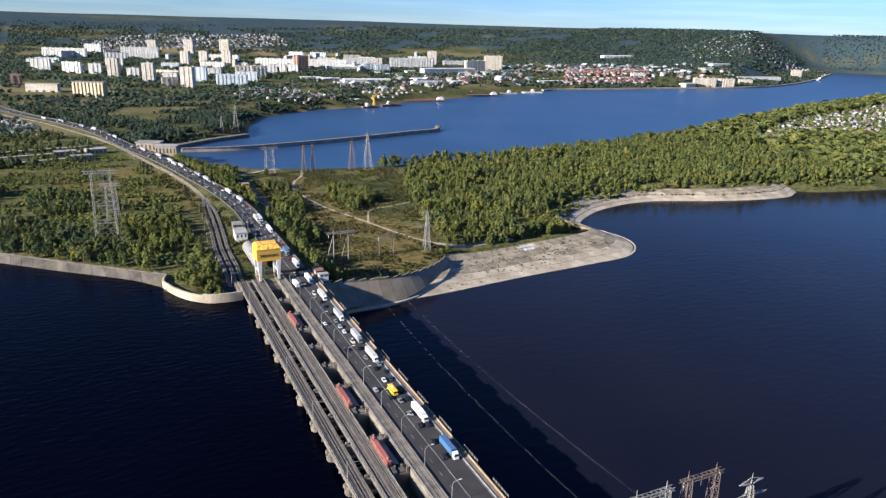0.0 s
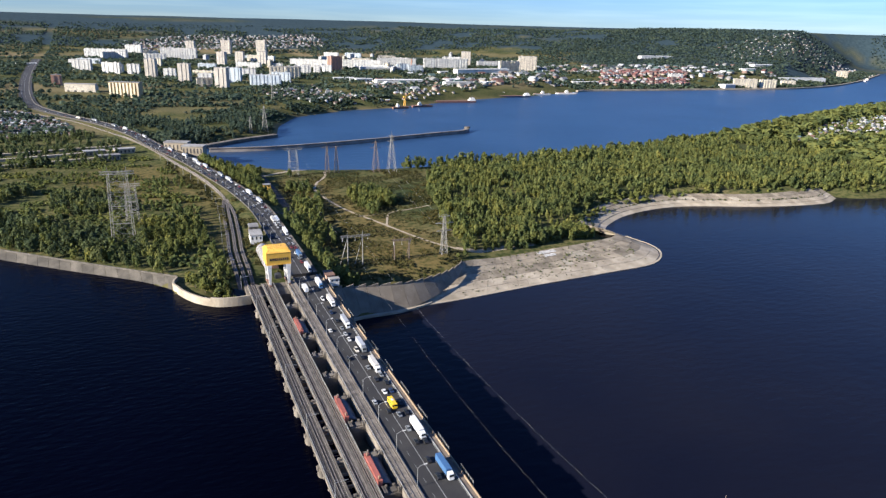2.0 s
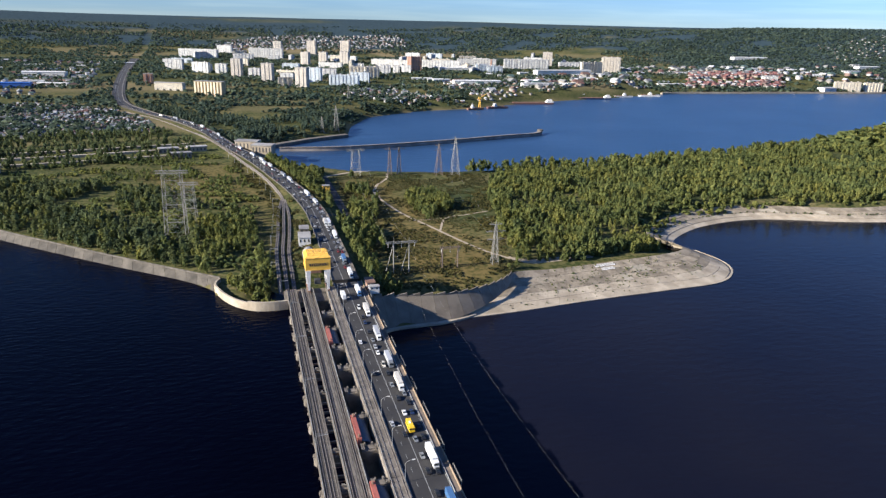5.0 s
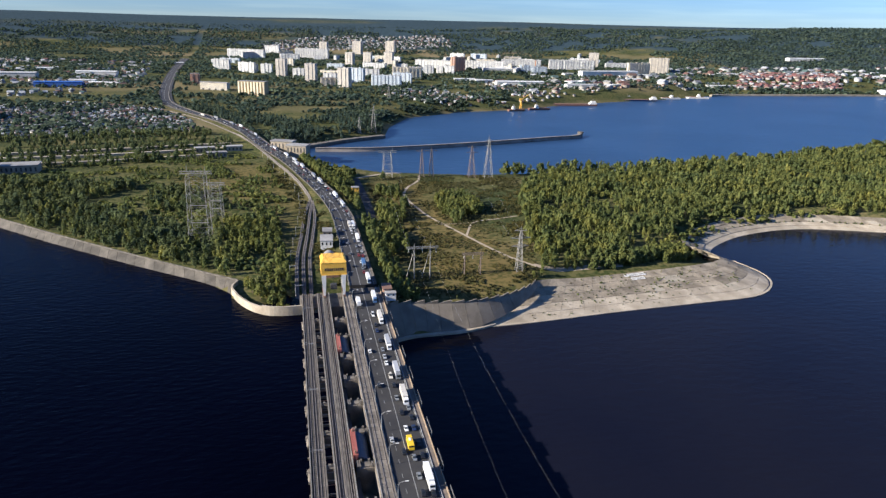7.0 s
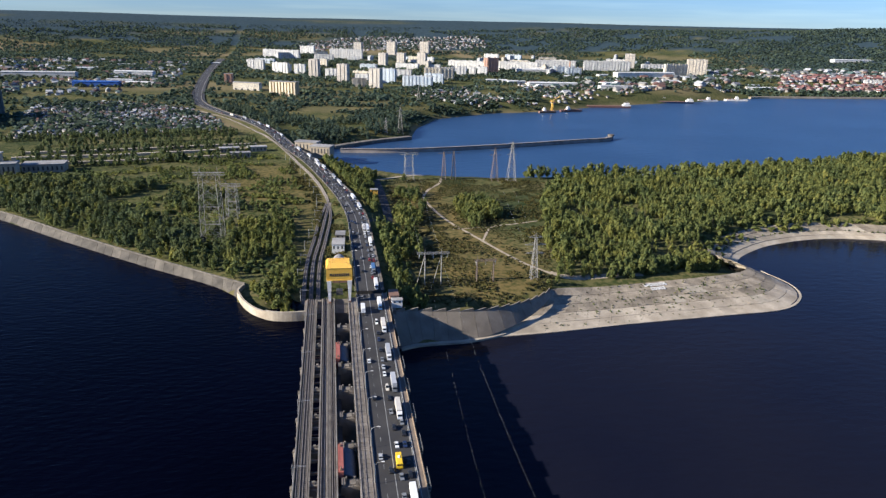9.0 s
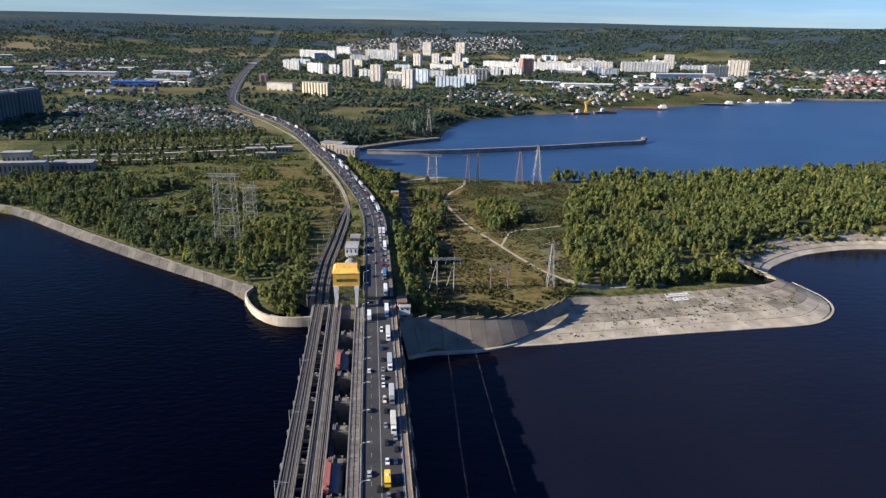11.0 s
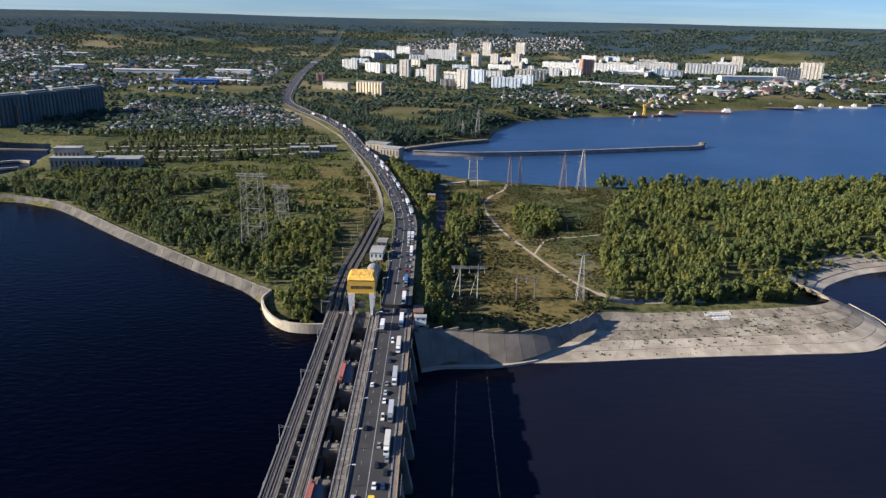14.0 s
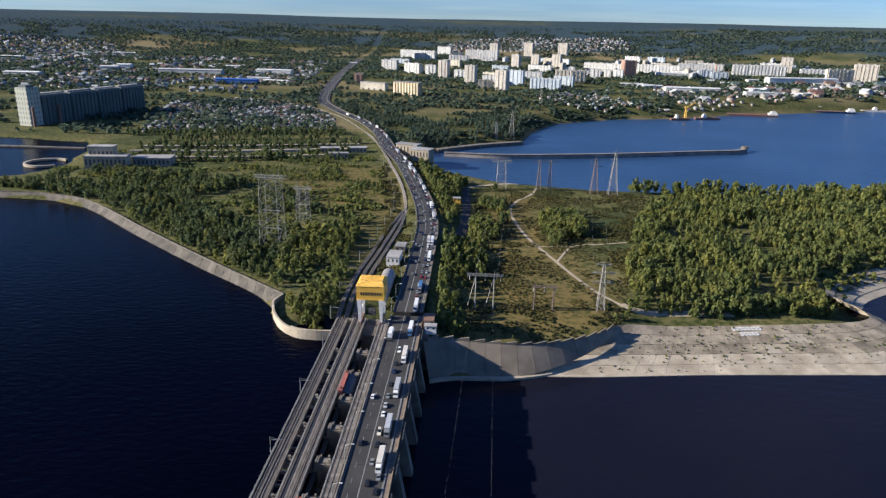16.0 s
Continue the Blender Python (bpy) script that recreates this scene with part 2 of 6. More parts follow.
class Soup:
    """Collects corners and faces for one mesh."""

    def __init__(self):
        self.v, self.f = [], []

    def add(self, verts, faces):
        o = len(self.v)
        self.v += [tuple(map(float, p)) for p in verts]
        self.f += [tuple(o + k for k in f) for f in faces]
        return self

    def box(self, x0, x1, y0, y1, z0, z1, inset=0.0, dx=0.0):
        """A box; its top drawn in by inset and shifted by dx."""
        i = inset
        return self.add([(x0, y0, z0), (x1, y0, z0), (x1, y1, z0), (x0, y1, z0),
                         (x0 + i + dx, y0 + i, z1), (x1 - i + dx, y0 + i, z1), (x1 - i + dx, y1 - i, z1), (x0 + i + dx, y1 - i, z1)],
                        [(3, 2, 1, 0), (4, 5, 6, 7), (0, 1, 5, 4), (1, 2, 6, 5), (2, 3, 7, 6), (3, 0, 4, 7)])

    def beam(self, p, q, w, h=None, w1=None):
        """A square bar from p to q."""
        p, q = Vector(p), Vector(q)
        d = (q - p).normalized()
        s = d.cross(Vector((0, 0, 1)))
        s = s.normalized() if s.length > 1e-3 else Vector((1, 0, 0))
        u = s.cross(d)
        h, w1 = h or w, w1 or w
        k = w1 / w
        c = []
        for e, m in ((p, 1.0), (q, k)):
            for a, b in ((-1, -1), (1, -1), (1, 1), (-1, 1)):
                c.append(e + s * (a * w * m / 2) + u * (b * h * m / 2))
        return self.add(c, [(3, 2, 1, 0), (4, 5, 6, 7), (0, 1, 5, 4), (1, 2, 6, 5), (2, 3, 7, 6), (3, 0, 4, 7)])

    def tube(self, p, q, r0, r1, n=10, caps=True):
        p, q = Vector(p), Vector(q)
        d = (q - p).normalized()
        s = d.orthogonal().normalized()
        u = d.cross(s)
        c = [e + (s * math.cos(2 * math.pi * k / n) + u * math.sin(2 * math.pi * k / n)) * r for e, r in ((p, r0), (q, r1)) for k in range(n)]
        f = [(k, (k + 1) % n, n + (k + 1) % n, n + k) for k in range(n)]
        if caps:
            f += [tuple(range(n))[::-1], tuple(range(n, 2 * n))]
        return self.add(c, f)

    def prism(self, poly, z0, z1):
        """An upright prism over an outline that turns left."""
        n = len(poly)
        return self.add([(*p, z0) for p in poly] + [(*p, z1) for p in poly],
                        [tuple(range(n))[::-1], tuple(range(n, 2 * n))] + [(k, (k + 1) % n, n + (k + 1) % n, n + k) for k in range(n)])

    def section(self, prof, y0, y1):
        """An outline in x and z drawn along y."""
        n = len(prof)
        return self.add([(x, y0, z) for x, z in prof] + [(x, y1, z) for x, z in prof],
                        [tuple(range(n)), tuple(range(n, 2 * n))[::-1]] + [((k + 1) % n, k, n + k, n + (k + 1) % n) for k in range(n)])

    def strip(self, left, right, thick=0.0):
        """A ribbon between two lines of points, with sides if thick."""
        n = len(left)
        if not thick:
            return self.add([*left, *right], [(k, n + k, n + k + 1, k + 1) for k in range(n - 1)])
        dn = [(x, y, z - thick) for x, y, z in left], [(x, y, z - thick) for x, y, z in right]
        f = []
        for k in range(n - 1):
            a, b, c, d = k, n + k, 2 * n + k, 3 * n + k
            f += [(a, b, b + 1, a + 1), (c, c + 1, d + 1, d), (a, a + 1, c + 1, c), (b, d, d + 1, b + 1)]
        f += [(0, 2 * n, 3 * n, n), (n - 1, 2 * n - 1, 4 * n - 1, 3 * n - 1)]
        return self.add([*left, *right, *dn[0], *dn[1]], f)

    def mesh(self, name, mat):
        me = bpy.data.meshes.new(name)
        me.from_pydata(self.v, [], self.f)
        me.materials.append(mat)
        me.update()
        return me

    def make(self, name, mat, parent=None, label=""):
        ob = new(name, self.mesh(name, mat))
        if parent:
            ob.parent = parent
        if label:
            ob["label"] = label
        return ob


def thing(name, label, category, at=None, group=""):
    ob = new(name)
    if at is not None:
        ob.matrix_basis = at
    return tagged(ob, label, category, group)


def array_mesh(name, verts, quads, mat):
    """A mesh from arrays of corners and of four- or three-cornered faces."""
    me = bpy.data.meshes.new(name)
    n, k = quads.shape
    me.vertices.add(len(verts))
    me.vertices.foreach_set("co", np.ascontiguousarray(verts, np.float32).ravel())
    me.loops.add(n * k)
    me.loops.foreach_set("vertex_index", np.ascontiguousarray(quads, np.int32).ravel())
    me.polygons.add(n)
    me.polygons.foreach_set("loop_start", np.arange(0, n * k, k, dtype=np.int32))
    me.materials.append(mat)
    me.update(calc_edges=True)
    return me


# ---- the plan: outlines of the waters, the road and the railway ----
RES_Z, TAIL_Z = -6.0, -24.0
RESERVOIR = [(-24, -15), (-45, -13), (-63, 9), (-71, 29), (-92, 56), (-152, 106), (-229, 174), (-325, 262), (-377, 288), (-440, 293),
             (-620, 279), (-5000, 150), (-5000, -3000), (-20, -3000), (-20, -15)]
BASIN = [(-1600, 385), (-489, 392), (-468, 455), (-500, 572), (-530, 632), (-700, 655), (-1600, 660)]
TAIL = [(20, -26), (36, -26), (61, -24), (81, -20), (100, -11), (142, -9), (213, 0), (288, 7), (335, 13), (362, 33), (372, 60), (367, 95), (355, 107),
        (376, 136), (434, 170), (514, 182), (619, 150), (707, 139), (752, 158), (775, 140), (888, 120), (1400, 60), (5000, -200), (5000, -3000), (20, -3000)]
CHANNEL = [(8, 580), (69, 538), (112, 502), (226, 478), (316, 484), (430, 490), (593, 512), (933, 605), (1604, 880), (2276, 1060), (3400, 1560),
           (4150, 1940), (4360, 2300), (4250, 2640), (3947, 2462), (3079, 1945), (2454, 1684), (1825, 1672), (1405, 1674), (1013, 1516), (751, 1416), (527, 1278), (381, 1238),
           (233, 1130), (171, 985), (141, 843), (60, 800), (-8, 750), (-14, 690)]
ROAD = [(20.6, -40), (20.6, 60), (20, 170), (18, 230), (9, 305), (-6, 385), (-33, 510), (-66, 625), (-106, 785), (-158, 925), (-224, 1060),
        (-296, 1240), (-333, 1420), (-377, 1750), (-416, 2150), (-450, 2600), (-478, 3100), (-500, 3700)]
TRACKS = [(-18, -14), (-18, 40), (-17, 97), (-13, 153), (-9, 222), (-8, 284), (-15, 345), (-29, 421), (-47, 498), (-66, 578), (-97, 697), (-134, 810), (-204, 980), (-275, 1100)]
ROAD_LINE = smooth_line(ROAD, 12.0)


def road_x(y):
    return np.interp(y, ROAD_LINE[:, 1], ROAD_LINE[:, 0])


def land(x, y):
    """Height of the land before the shores cut it."""
    x, y = np.asarray(x, float), np.asarray(y, float)
    off = x - road_x(y)
    left = -3.2 + 1.5 * (lump(x, y, 90, 1) - 0.5)
    right = -11.0 + 2.0 * (lump(x, y, 80, 2) - 0.5)
    near = left + (right - left) * sstep(off, 13, 42)
    bed = -0.9 + 0 * x
    near = near + (bed - near) * (1 - sstep(np.abs(off), 14, 20)) * (y > -60)
    r = np.hypot(x + 20, y + 440)
    far = -4 + 32 * sstep(r, 1600, 3700) + 180 * sstep(r, 3450, 5050) + 5 * (lump(x, y, 500, 3) - 0.5) * sstep(r, 1500, 2600)
    far = far + 9 * (lump(x, y, 1300, 4) - 0.45) * sstep(r, 3800, 4700)
    k = sstep(r, 1150, 1800)
    return near * (1 - k) + far * k


def ground_z(x, y):
    x, y = np.asarray(x, float), np.asarray(y, float)
    z = land(x, y)
    for poly, level, slope in ((RESERVOIR, RES_Z, 0.55), (BASIN, RES_Z, 0.3), (TAIL, TAIL_Z, 0.36), (CHANNEL, TAIL_Z, 0.35)):
        if poly is CHANNEL:
            slope = np.where((x > 1250) & (y > 1300), 0.16, 0.35)
        d = away(poly, x, y)
        s = np.where((x > -74) & (y < 44), 2.5, slope) if poly is RESERVOIR else slope
        s = np.where((x < 95) & (y < 60) & (x > 30), 0.8, np.where((x < 400) & (y < 135), np.interp(x, (148, 190), (0.27, 0.18)), slope)) if poly is TAIL else s
        rise = np.maximum(d - 170, 0) * 0.5 if poly is CHANNEL else 0
        bank = rise + np.where(d > 0, level - (2.2 if poly is TAIL else 0.8) + d * s, level - 0.8 + np.maximum(d * 0.6, -8))
        z = np.minimum(z, bank)
    return z


def line_grid(stops):
    out = []
    for a, b, s in stops:
        out += list(np.arange(a, b, s))
    return np.array(out + [stops[-1][1]])


def ground_mesh():
    gx = line_grid(((-5000, -2000, 150), (-2000, -800, 50), (-800, -440, 20), (-440, 460, 6), (460, 900, 14), (900, 2200, 40), (2200, 5000, 75)))
    gy = line_grid(((-3000, -200, 280), (-200, -36, 20), (-36, 260, 5.5), (260, 620, 9), (620, 1500, 22), (1500, 3600, 60), (3600, 5000, 90)))
    xx, yy = np.meshgrid(gx, gy)
    zz = ground_z(xx, yy)
    # a trench below the dam
    zz = np.where((np.abs(xx - 5) < 36) & (yy < -13), -32, zz)
    nx, ny = len(gx), len(gy)
    k = np.arange(nx * ny).reshape(ny, nx)
    q = np.stack([k[:-1, :-1], k[:-1, 1:], k[1:, 1:], k[1:, :-1]], -1).reshape(-1, 4)
    return np.stack([xx, yy, zz], -1).reshape(-1, 3), q


def earth():
    """Meadow, dry grass and soil; fields and pine woods far off, the woods blued for haze."""
    m, n, l, b = material("earth", 1.0)
    b.inputs["Specular IOR Level"].default_value = 0.04
    pos = n.new("ShaderNodeNewGeometry").outputs["Position"]
    big = noise_node(n, l, 0.012, 6, pos)
    r = ramp(n, ((0.3, (0.048, 0.060, 0.027)), (0.47, (0.084, 0.086, 0.037)), (0.60, (0.112, 0.104, 0.047)), (0.76, (0.16, 0.134, 0.072))))
    l.new(big.outputs["Fac"], r.inputs["Fac"])
    mid = noise_node(n, l, 0.22, 8, pos)
    g = ramp(n, ((0.38, (0.35, 0.5, 0.35)), (0.56, (1.15, 1.1, 1.0))))
    l.new(mid.outputs["Fac"], g.inputs["Fac"])
    col = mixed(n, l, "MULTIPLY", 0.9, r.outputs[0], g.outputs[0])
    at = n.new("ShaderNodeAttribute")
    at.attribute_name = "cover"
    sep = n.new("ShaderNodeSeparateColor")
    l.new(at.outputs["Color"], sep.inputs[0])
    col = mixed(n, l, "MIX", sep.outputs[0], col, (0.185, 0.15, 0.08))
    # wood tone holds distance haze as blue, the trees' self-shadow as darkness
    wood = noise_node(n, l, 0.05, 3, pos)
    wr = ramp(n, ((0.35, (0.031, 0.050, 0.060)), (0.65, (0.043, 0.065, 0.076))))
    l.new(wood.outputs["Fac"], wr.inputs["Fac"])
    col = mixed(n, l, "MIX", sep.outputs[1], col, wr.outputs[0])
    dried = mixed(n, l, "MULTIPLY", 0.8, (0.150, 0.112, 0.045), g.outputs[0])
    col = mixed(n, l, "MIX", sep.outputs[2], col, dried)
    l.new(col, b.inputs["Base Color"])
    return m


EARTH = earth()
gv, gq = ground_mesh()
gm = array_mesh("ground", gv, gq, EARTH)
rr = np.hypot(gv[:, 0] + 20, gv[:, 1] + 440)
patch = lump(gv[:, 0], gv[:, 1] * 1.6, 420, 5)
fields = 0 * rr
for poly, amount in (([(-452, 1322), (-299, 1169), (-150, 830), (-200, 850), (-335, 1083)], 0.95), ([(-152, 1431), (81, 1558), (172, 1264), (7, 1088), (-137, 1196)], 0.35),
                     ([(590, 3391), (1041, 3471), (1224, 3035), (654, 2915)], 1.0), ([(60, 10), (150, 40), (140, 190), (100, 300), (110, 420), (65, 380), (70, 150)], 0.1)):
    fields = np.maximum(fields, amount * (1 - sstep(away(poly, gv[:, 0], gv[:, 1]), -15, 25)))
shore = away(CHANNEL, gv[:, 0], gv[:, 1])
fields = np.maximum(fields, 0.8 * (1 - sstep(shore, 4, 20)) * (gv[:, 1] > 880) * (1 - sstep(gv[:, 0], 800, 1000)))
dry = fields + (1 - fields) * sstep(patch, 0.62, 0.75) * sstep(rr, 1500, 2500)
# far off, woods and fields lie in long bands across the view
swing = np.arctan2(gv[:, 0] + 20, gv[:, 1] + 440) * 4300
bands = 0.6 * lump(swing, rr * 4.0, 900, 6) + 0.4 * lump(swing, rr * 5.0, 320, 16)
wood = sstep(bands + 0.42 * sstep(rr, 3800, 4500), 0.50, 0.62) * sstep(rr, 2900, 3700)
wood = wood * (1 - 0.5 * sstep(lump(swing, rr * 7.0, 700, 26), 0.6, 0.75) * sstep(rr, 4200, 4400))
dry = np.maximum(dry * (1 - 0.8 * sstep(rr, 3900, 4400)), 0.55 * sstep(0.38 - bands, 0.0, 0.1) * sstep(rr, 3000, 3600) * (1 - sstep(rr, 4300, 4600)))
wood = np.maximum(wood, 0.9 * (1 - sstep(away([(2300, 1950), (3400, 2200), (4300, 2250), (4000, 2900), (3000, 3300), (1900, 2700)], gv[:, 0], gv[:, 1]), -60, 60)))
straw = 0 * dry
for poly, amount in (([(60, 0), (150, 36), (168, 80), (150, 190), (120, 300), (130, 420), (60, 400), (58, 150)], 0.75), ([(-20, 60), (-12, 330), (-40, 480), (-90, 520), (-170, 480), (-150, 360), (-60, 250), (-40, 120)], 0.6)):
    straw = np.maximum(straw, amount * (0.55 + 0.6 * lump(gv[:, 0], gv[:, 1], 30, 7)) * (1 - sstep(away(poly, gv[:, 0], gv[:, 1]), -15, 15)))
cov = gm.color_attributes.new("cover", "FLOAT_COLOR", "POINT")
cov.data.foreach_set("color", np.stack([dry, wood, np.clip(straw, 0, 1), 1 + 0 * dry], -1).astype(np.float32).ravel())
for p in gm.polygons:
    p.use_smooth = True
tagged(new("ground", gm), "dry meadow and bare soil sloping to the water", "ground", kind="structure")


def sheet(name, outline, z, mat, label):
    s = Soup()
    s.add([(x, y, z) for x, y in outline], [tuple(range(len(outline)))])
    ob = s.make(name, mat)
    return tagged(ob, label, "water", kind="structure")


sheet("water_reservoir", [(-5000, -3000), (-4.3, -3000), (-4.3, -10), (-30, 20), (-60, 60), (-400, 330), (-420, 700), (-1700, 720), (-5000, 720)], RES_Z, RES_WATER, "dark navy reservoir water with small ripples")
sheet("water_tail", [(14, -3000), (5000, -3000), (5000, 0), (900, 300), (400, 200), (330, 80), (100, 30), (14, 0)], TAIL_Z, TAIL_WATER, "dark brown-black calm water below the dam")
sheet("water_channel", [(-30, 640), (0, 540), (300, 440), (900, 540), (5000, 1900), (5000, 3100), (2400, 1750), (1400, 1800), (500, 1400), (100, 1000), (-30, 800)], TAIL_Z, CHAN_WATER, "channel water behind the island, reflected sky's blue in its colour")

# ---- road beyond the dam ----
def ribbon(line, w0, w1, lift, zfun=None):
    """Left and right points of a band beside a line, on the land or at a height."""
    d = np.gradient(line[:, :2], axis=0)
    d /= np.linalg.norm(d, axis=1)[:, None]
    nrm = np.stack([d[:, 1], -d[:, 0]], 1)
    out = []
    for w in (w0, w1):
        p = line[:, :2] + nrm * np.broadcast_to(np.asarray(w, float), len(line))[:, None]
        z = (zfun(line[:, 0], line[:, 1]) if zfun else ground_z(p[:, 0], p[:, 1])) + lift
        out.append(np.c_[p, z])
    return out


def road_level(x, y):
    """The roadway's height: level on the dam, then on the land."""
    r = np.hypot(np.asarray(x) + 20, np.asarray(y) + 440)
    return (land(x, y) + 1.6) * sstep(r, 1150, 1700)


road_far = ROAD_LINE[(ROAD_LINE[:, 1] > 10) & (ROAD_LINE[:, 1] < 2750)]
s = Soup()
wide_road = 6.0 * sstep(road_far[:, 1], 1000, 1350)
s.strip(*ribbon(road_far, -9.4 - wide_road, 9.6 + wide_road, 0.0, road_level), thick=2.5)
road = tagged(s.make("road", ASPHALT), "grey asphalt four-lane causeway road curving to the town", "road", kind="structure")
for a, name in ((-1.8, "median_line"), (-8.8, "edge_line"), (7.9, "edge_line")):
    Soup().strip(*ribbon(road_far, a - 0.16, a + 0.16, 0.02, road_level)).make(name, ROAD_PAINT, road)
s = Soup()
s.strip(*ribbon(road_far, 8.4, 9.6, 0.2, road_level), thick=0.4)
s.make("pavement_strip", CONCRETE, road)
s = Soup()
s.strip(*ribbon(road_far[road_far[:, 1] < 1500], 9.7, 10.0, 0.8, road_level), thick=1.6)
s.strip(*ribbon(road_far[road_far[:, 1] < 1500], -9.8, -9.5, 0.7, road_level), thick=1.4)
s.make("parapet", CONCRETE_DARK, road)

# ---- the dam: piers at even steps, decks for rails, crane and road ----
PITCH, FIRST, BAYS = 25.8, -37.0, 20
Y0, Y1 = FIRST - PITCH * BAYS, -12.0
dam = tagged(new("dam"), "grey concrete spillway dam with piers and decks", "dam", kind="structure")

s = Soup()
s.prism([(-4.0, -2.6), (-4.0, 2.6)] + [(-21.4 - 1.9 * math.cos(a), 2.6 * math.sin(a)) for a in np.linspace(math.pi / 2, -math.pi / 2, 8)], -30, -1.75)
s.section([(-4.0, -30), (36.8, -30), (36.4, -23), (32.8, -3.6), (33.0, -2.2), (4.6, -2.2), (4.6, -1.3), (-3.0, -1.3), (-3.0, -4.4), (-4.0, -4.4)], -2.6, 2.6)
for a, b, c, d, e in ((-2.8, -1.2, -2.3, 2.3, -0.2), (0.4, 3.0, -1.8, 1.9, -0.7), (3.2, 4.1, -2.4, -1.2, 0.9), (-1.0, -0.5, 0.9, 2.2, 0.4), (2.2, 3.0, 1.2, 2.3, 0.2)):
    s.box(a, b, c, d, -1.4, e)
pier_mesh = s.mesh("pier", CONCRETE)
bracket_mesh = Soup().box(-23.6, -21.6, -1.1, 1.1, -3.0, -1.5, 0.1).mesh("pier_cap", CONCRETE)
for k in range(BAYS + 1):
    y = FIRST - PITCH * k
    for name, me in (("pier", pier_mesh), ("pier_cap", bracket_mesh)):
        ob = new(name, me)
        ob.parent, ob.location = dam, (0, y, 0)
    for j in range(2):
        ob = new("pier_cap", bracket_mesh)
        ob.parent, ob.location, ob.scale = dam, (0.7, y - PITCH * (j + 1) / 3, 0.35), (1, 0.45, 0.7)
# weir between the piers, its dark tone standing for shade in the voids
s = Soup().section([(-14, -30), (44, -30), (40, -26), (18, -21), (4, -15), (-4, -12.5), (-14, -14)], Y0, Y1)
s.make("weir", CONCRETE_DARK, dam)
Soup().box(-24, 36, Y1, 12, -30, -2.2).make("abutment", CONCRETE, dam)

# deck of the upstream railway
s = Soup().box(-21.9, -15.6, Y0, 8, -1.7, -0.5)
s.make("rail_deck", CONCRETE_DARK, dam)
Soup().box(-21.2, -16.4, Y0, 8, -0.5, -0.25).make("ballast_bed", DECK_BALLAST, dam)
for x in (-20.9, -19.35, -18.1, -16.6):
    Soup().box(x - 0.13, x + 0.13, Y0, 8, -0.25, 0.02).make("rail", RAIL, dam)
for x0, x1, z in ((-22.35, -21.75, 0.35), (-16.2, -15.5, 0.15)):
    Soup().box(x0, x1, Y0, 8, -1.7, z).make("edge_beam", CONCRETE, dam)
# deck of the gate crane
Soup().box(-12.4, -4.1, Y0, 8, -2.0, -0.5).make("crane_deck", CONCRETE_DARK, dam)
for x0, x1, z, mat in ((-12.4, -11.7, 0.2, CONCRETE), (-9.1, -8.5, 0.1, CONCRETE), (-7.9, -6.9, 0.15, CONCRETE_DARK), (-4.9, -4.1, 0.4, CONCRETE)):
    Soup().box(x0, x1, Y0, 8, -0.5, z).make("deck_beam", mat, dam)
Soup().box(-11.3, -9.3, Y0, 8, -0.5, -0.2).make("ballast_bed", DECK_BALLAST, dam)
for x in (-11.0, -9.6, -8.2, -6.4, -5.4):
    Soup().box(x - 0.14, x + 0.14, Y0, 8, -0.5, 0.22).make("rail", RAIL, dam)
s = Soup()
for k in range(330):
    y = 4 - 1.3 * k
    s.box(-21.1, -19.1, y - 0.2, y + 0.2, -0.3, -0.14).box(-18.4, -16.4, y - 0.2, y + 0.2, -0.3, -0.14).box(-11.3, -9.3, y - 0.2, y + 0.2, -0.3, -0.1)
sl = s.make("sleepers", CONCRETE_DARK, dam)
sl["kind"] = "stuff"
# cross beams over the gap between the two decks
cross_mesh = Soup().box(-15.6, -12.4, -0.4, 0.4, -2.4, -1.2).mesh("cross_beam", CONCRETE)
wide_mesh = Soup().box(-15.5, -12.4, -1.5, 1.5, -1.9, -0.5).box(-14.6, -13.4, -0.6, 0.6, -0.5, 0.6).mesh("cross_beam", CONCRETE)
for k in range(BAYS * 3):
    ob = new("cross_beam", wide_mesh if k % 3 == 0 else cross_mesh)
    ob.parent, ob.location = dam, (0, FIRST - PITCH * k / 3, 0)
s = Soup()
for k in range(0, BAYS * 8, 3):
    s.box(-15.5, -12.5, FIRST - PITCH * (k + 0.5) / 8 - 0.12, FIRST - PITCH * (k + 0.5) / 8 + 0.12, -1.5, -1.2)
s.make("grating", RUST, dam)

# downstream walkway beside the road, cast in bays
walk_mesh = Soup().section([(4.7, -9), (5.4, -9), (5.4, -1.4), (10.3, -1.4), (10.3, 0.25), (4.7, 0.25)], -PITCH / 2 + 0.1, PITCH / 2 - 0.1).mesh("walkway_bay", CONCRETE)
hatch_mesh = Soup().box(5.5, 9.6, -1.45, 1.45, 0.25, 0.36, 0.05).mesh("walkway_slab", CONCRETE)
for k in range(BAYS + 1):
    y = FIRST - PITCH * (k - 0.5)
    ob = new("walkway_bay", walk_mesh)
    ob.parent, ob.location = dam, (0, y - PITCH, 0)
    for j in range(8):
        ob = new("walkway_slab", hatch_mesh)
        ob.parent, ob.location = dam, (0, y - PITCH * (j + 0.5) / 8 - PITCH / 2, 0)
# solid end block, added depth below the deck keeps sun off the wall
Soup().box(4.7, 10.3, FIRST, 8, -13, 0.25).make("walkway_bay", CONCRETE, dam)
for x in (5.2, 7.4, 9.7):
    Soup().box(x - 0.15, x + 0.15, Y0, 6, 0.25, 0.55).make("crane_rail", RAIL, dam)

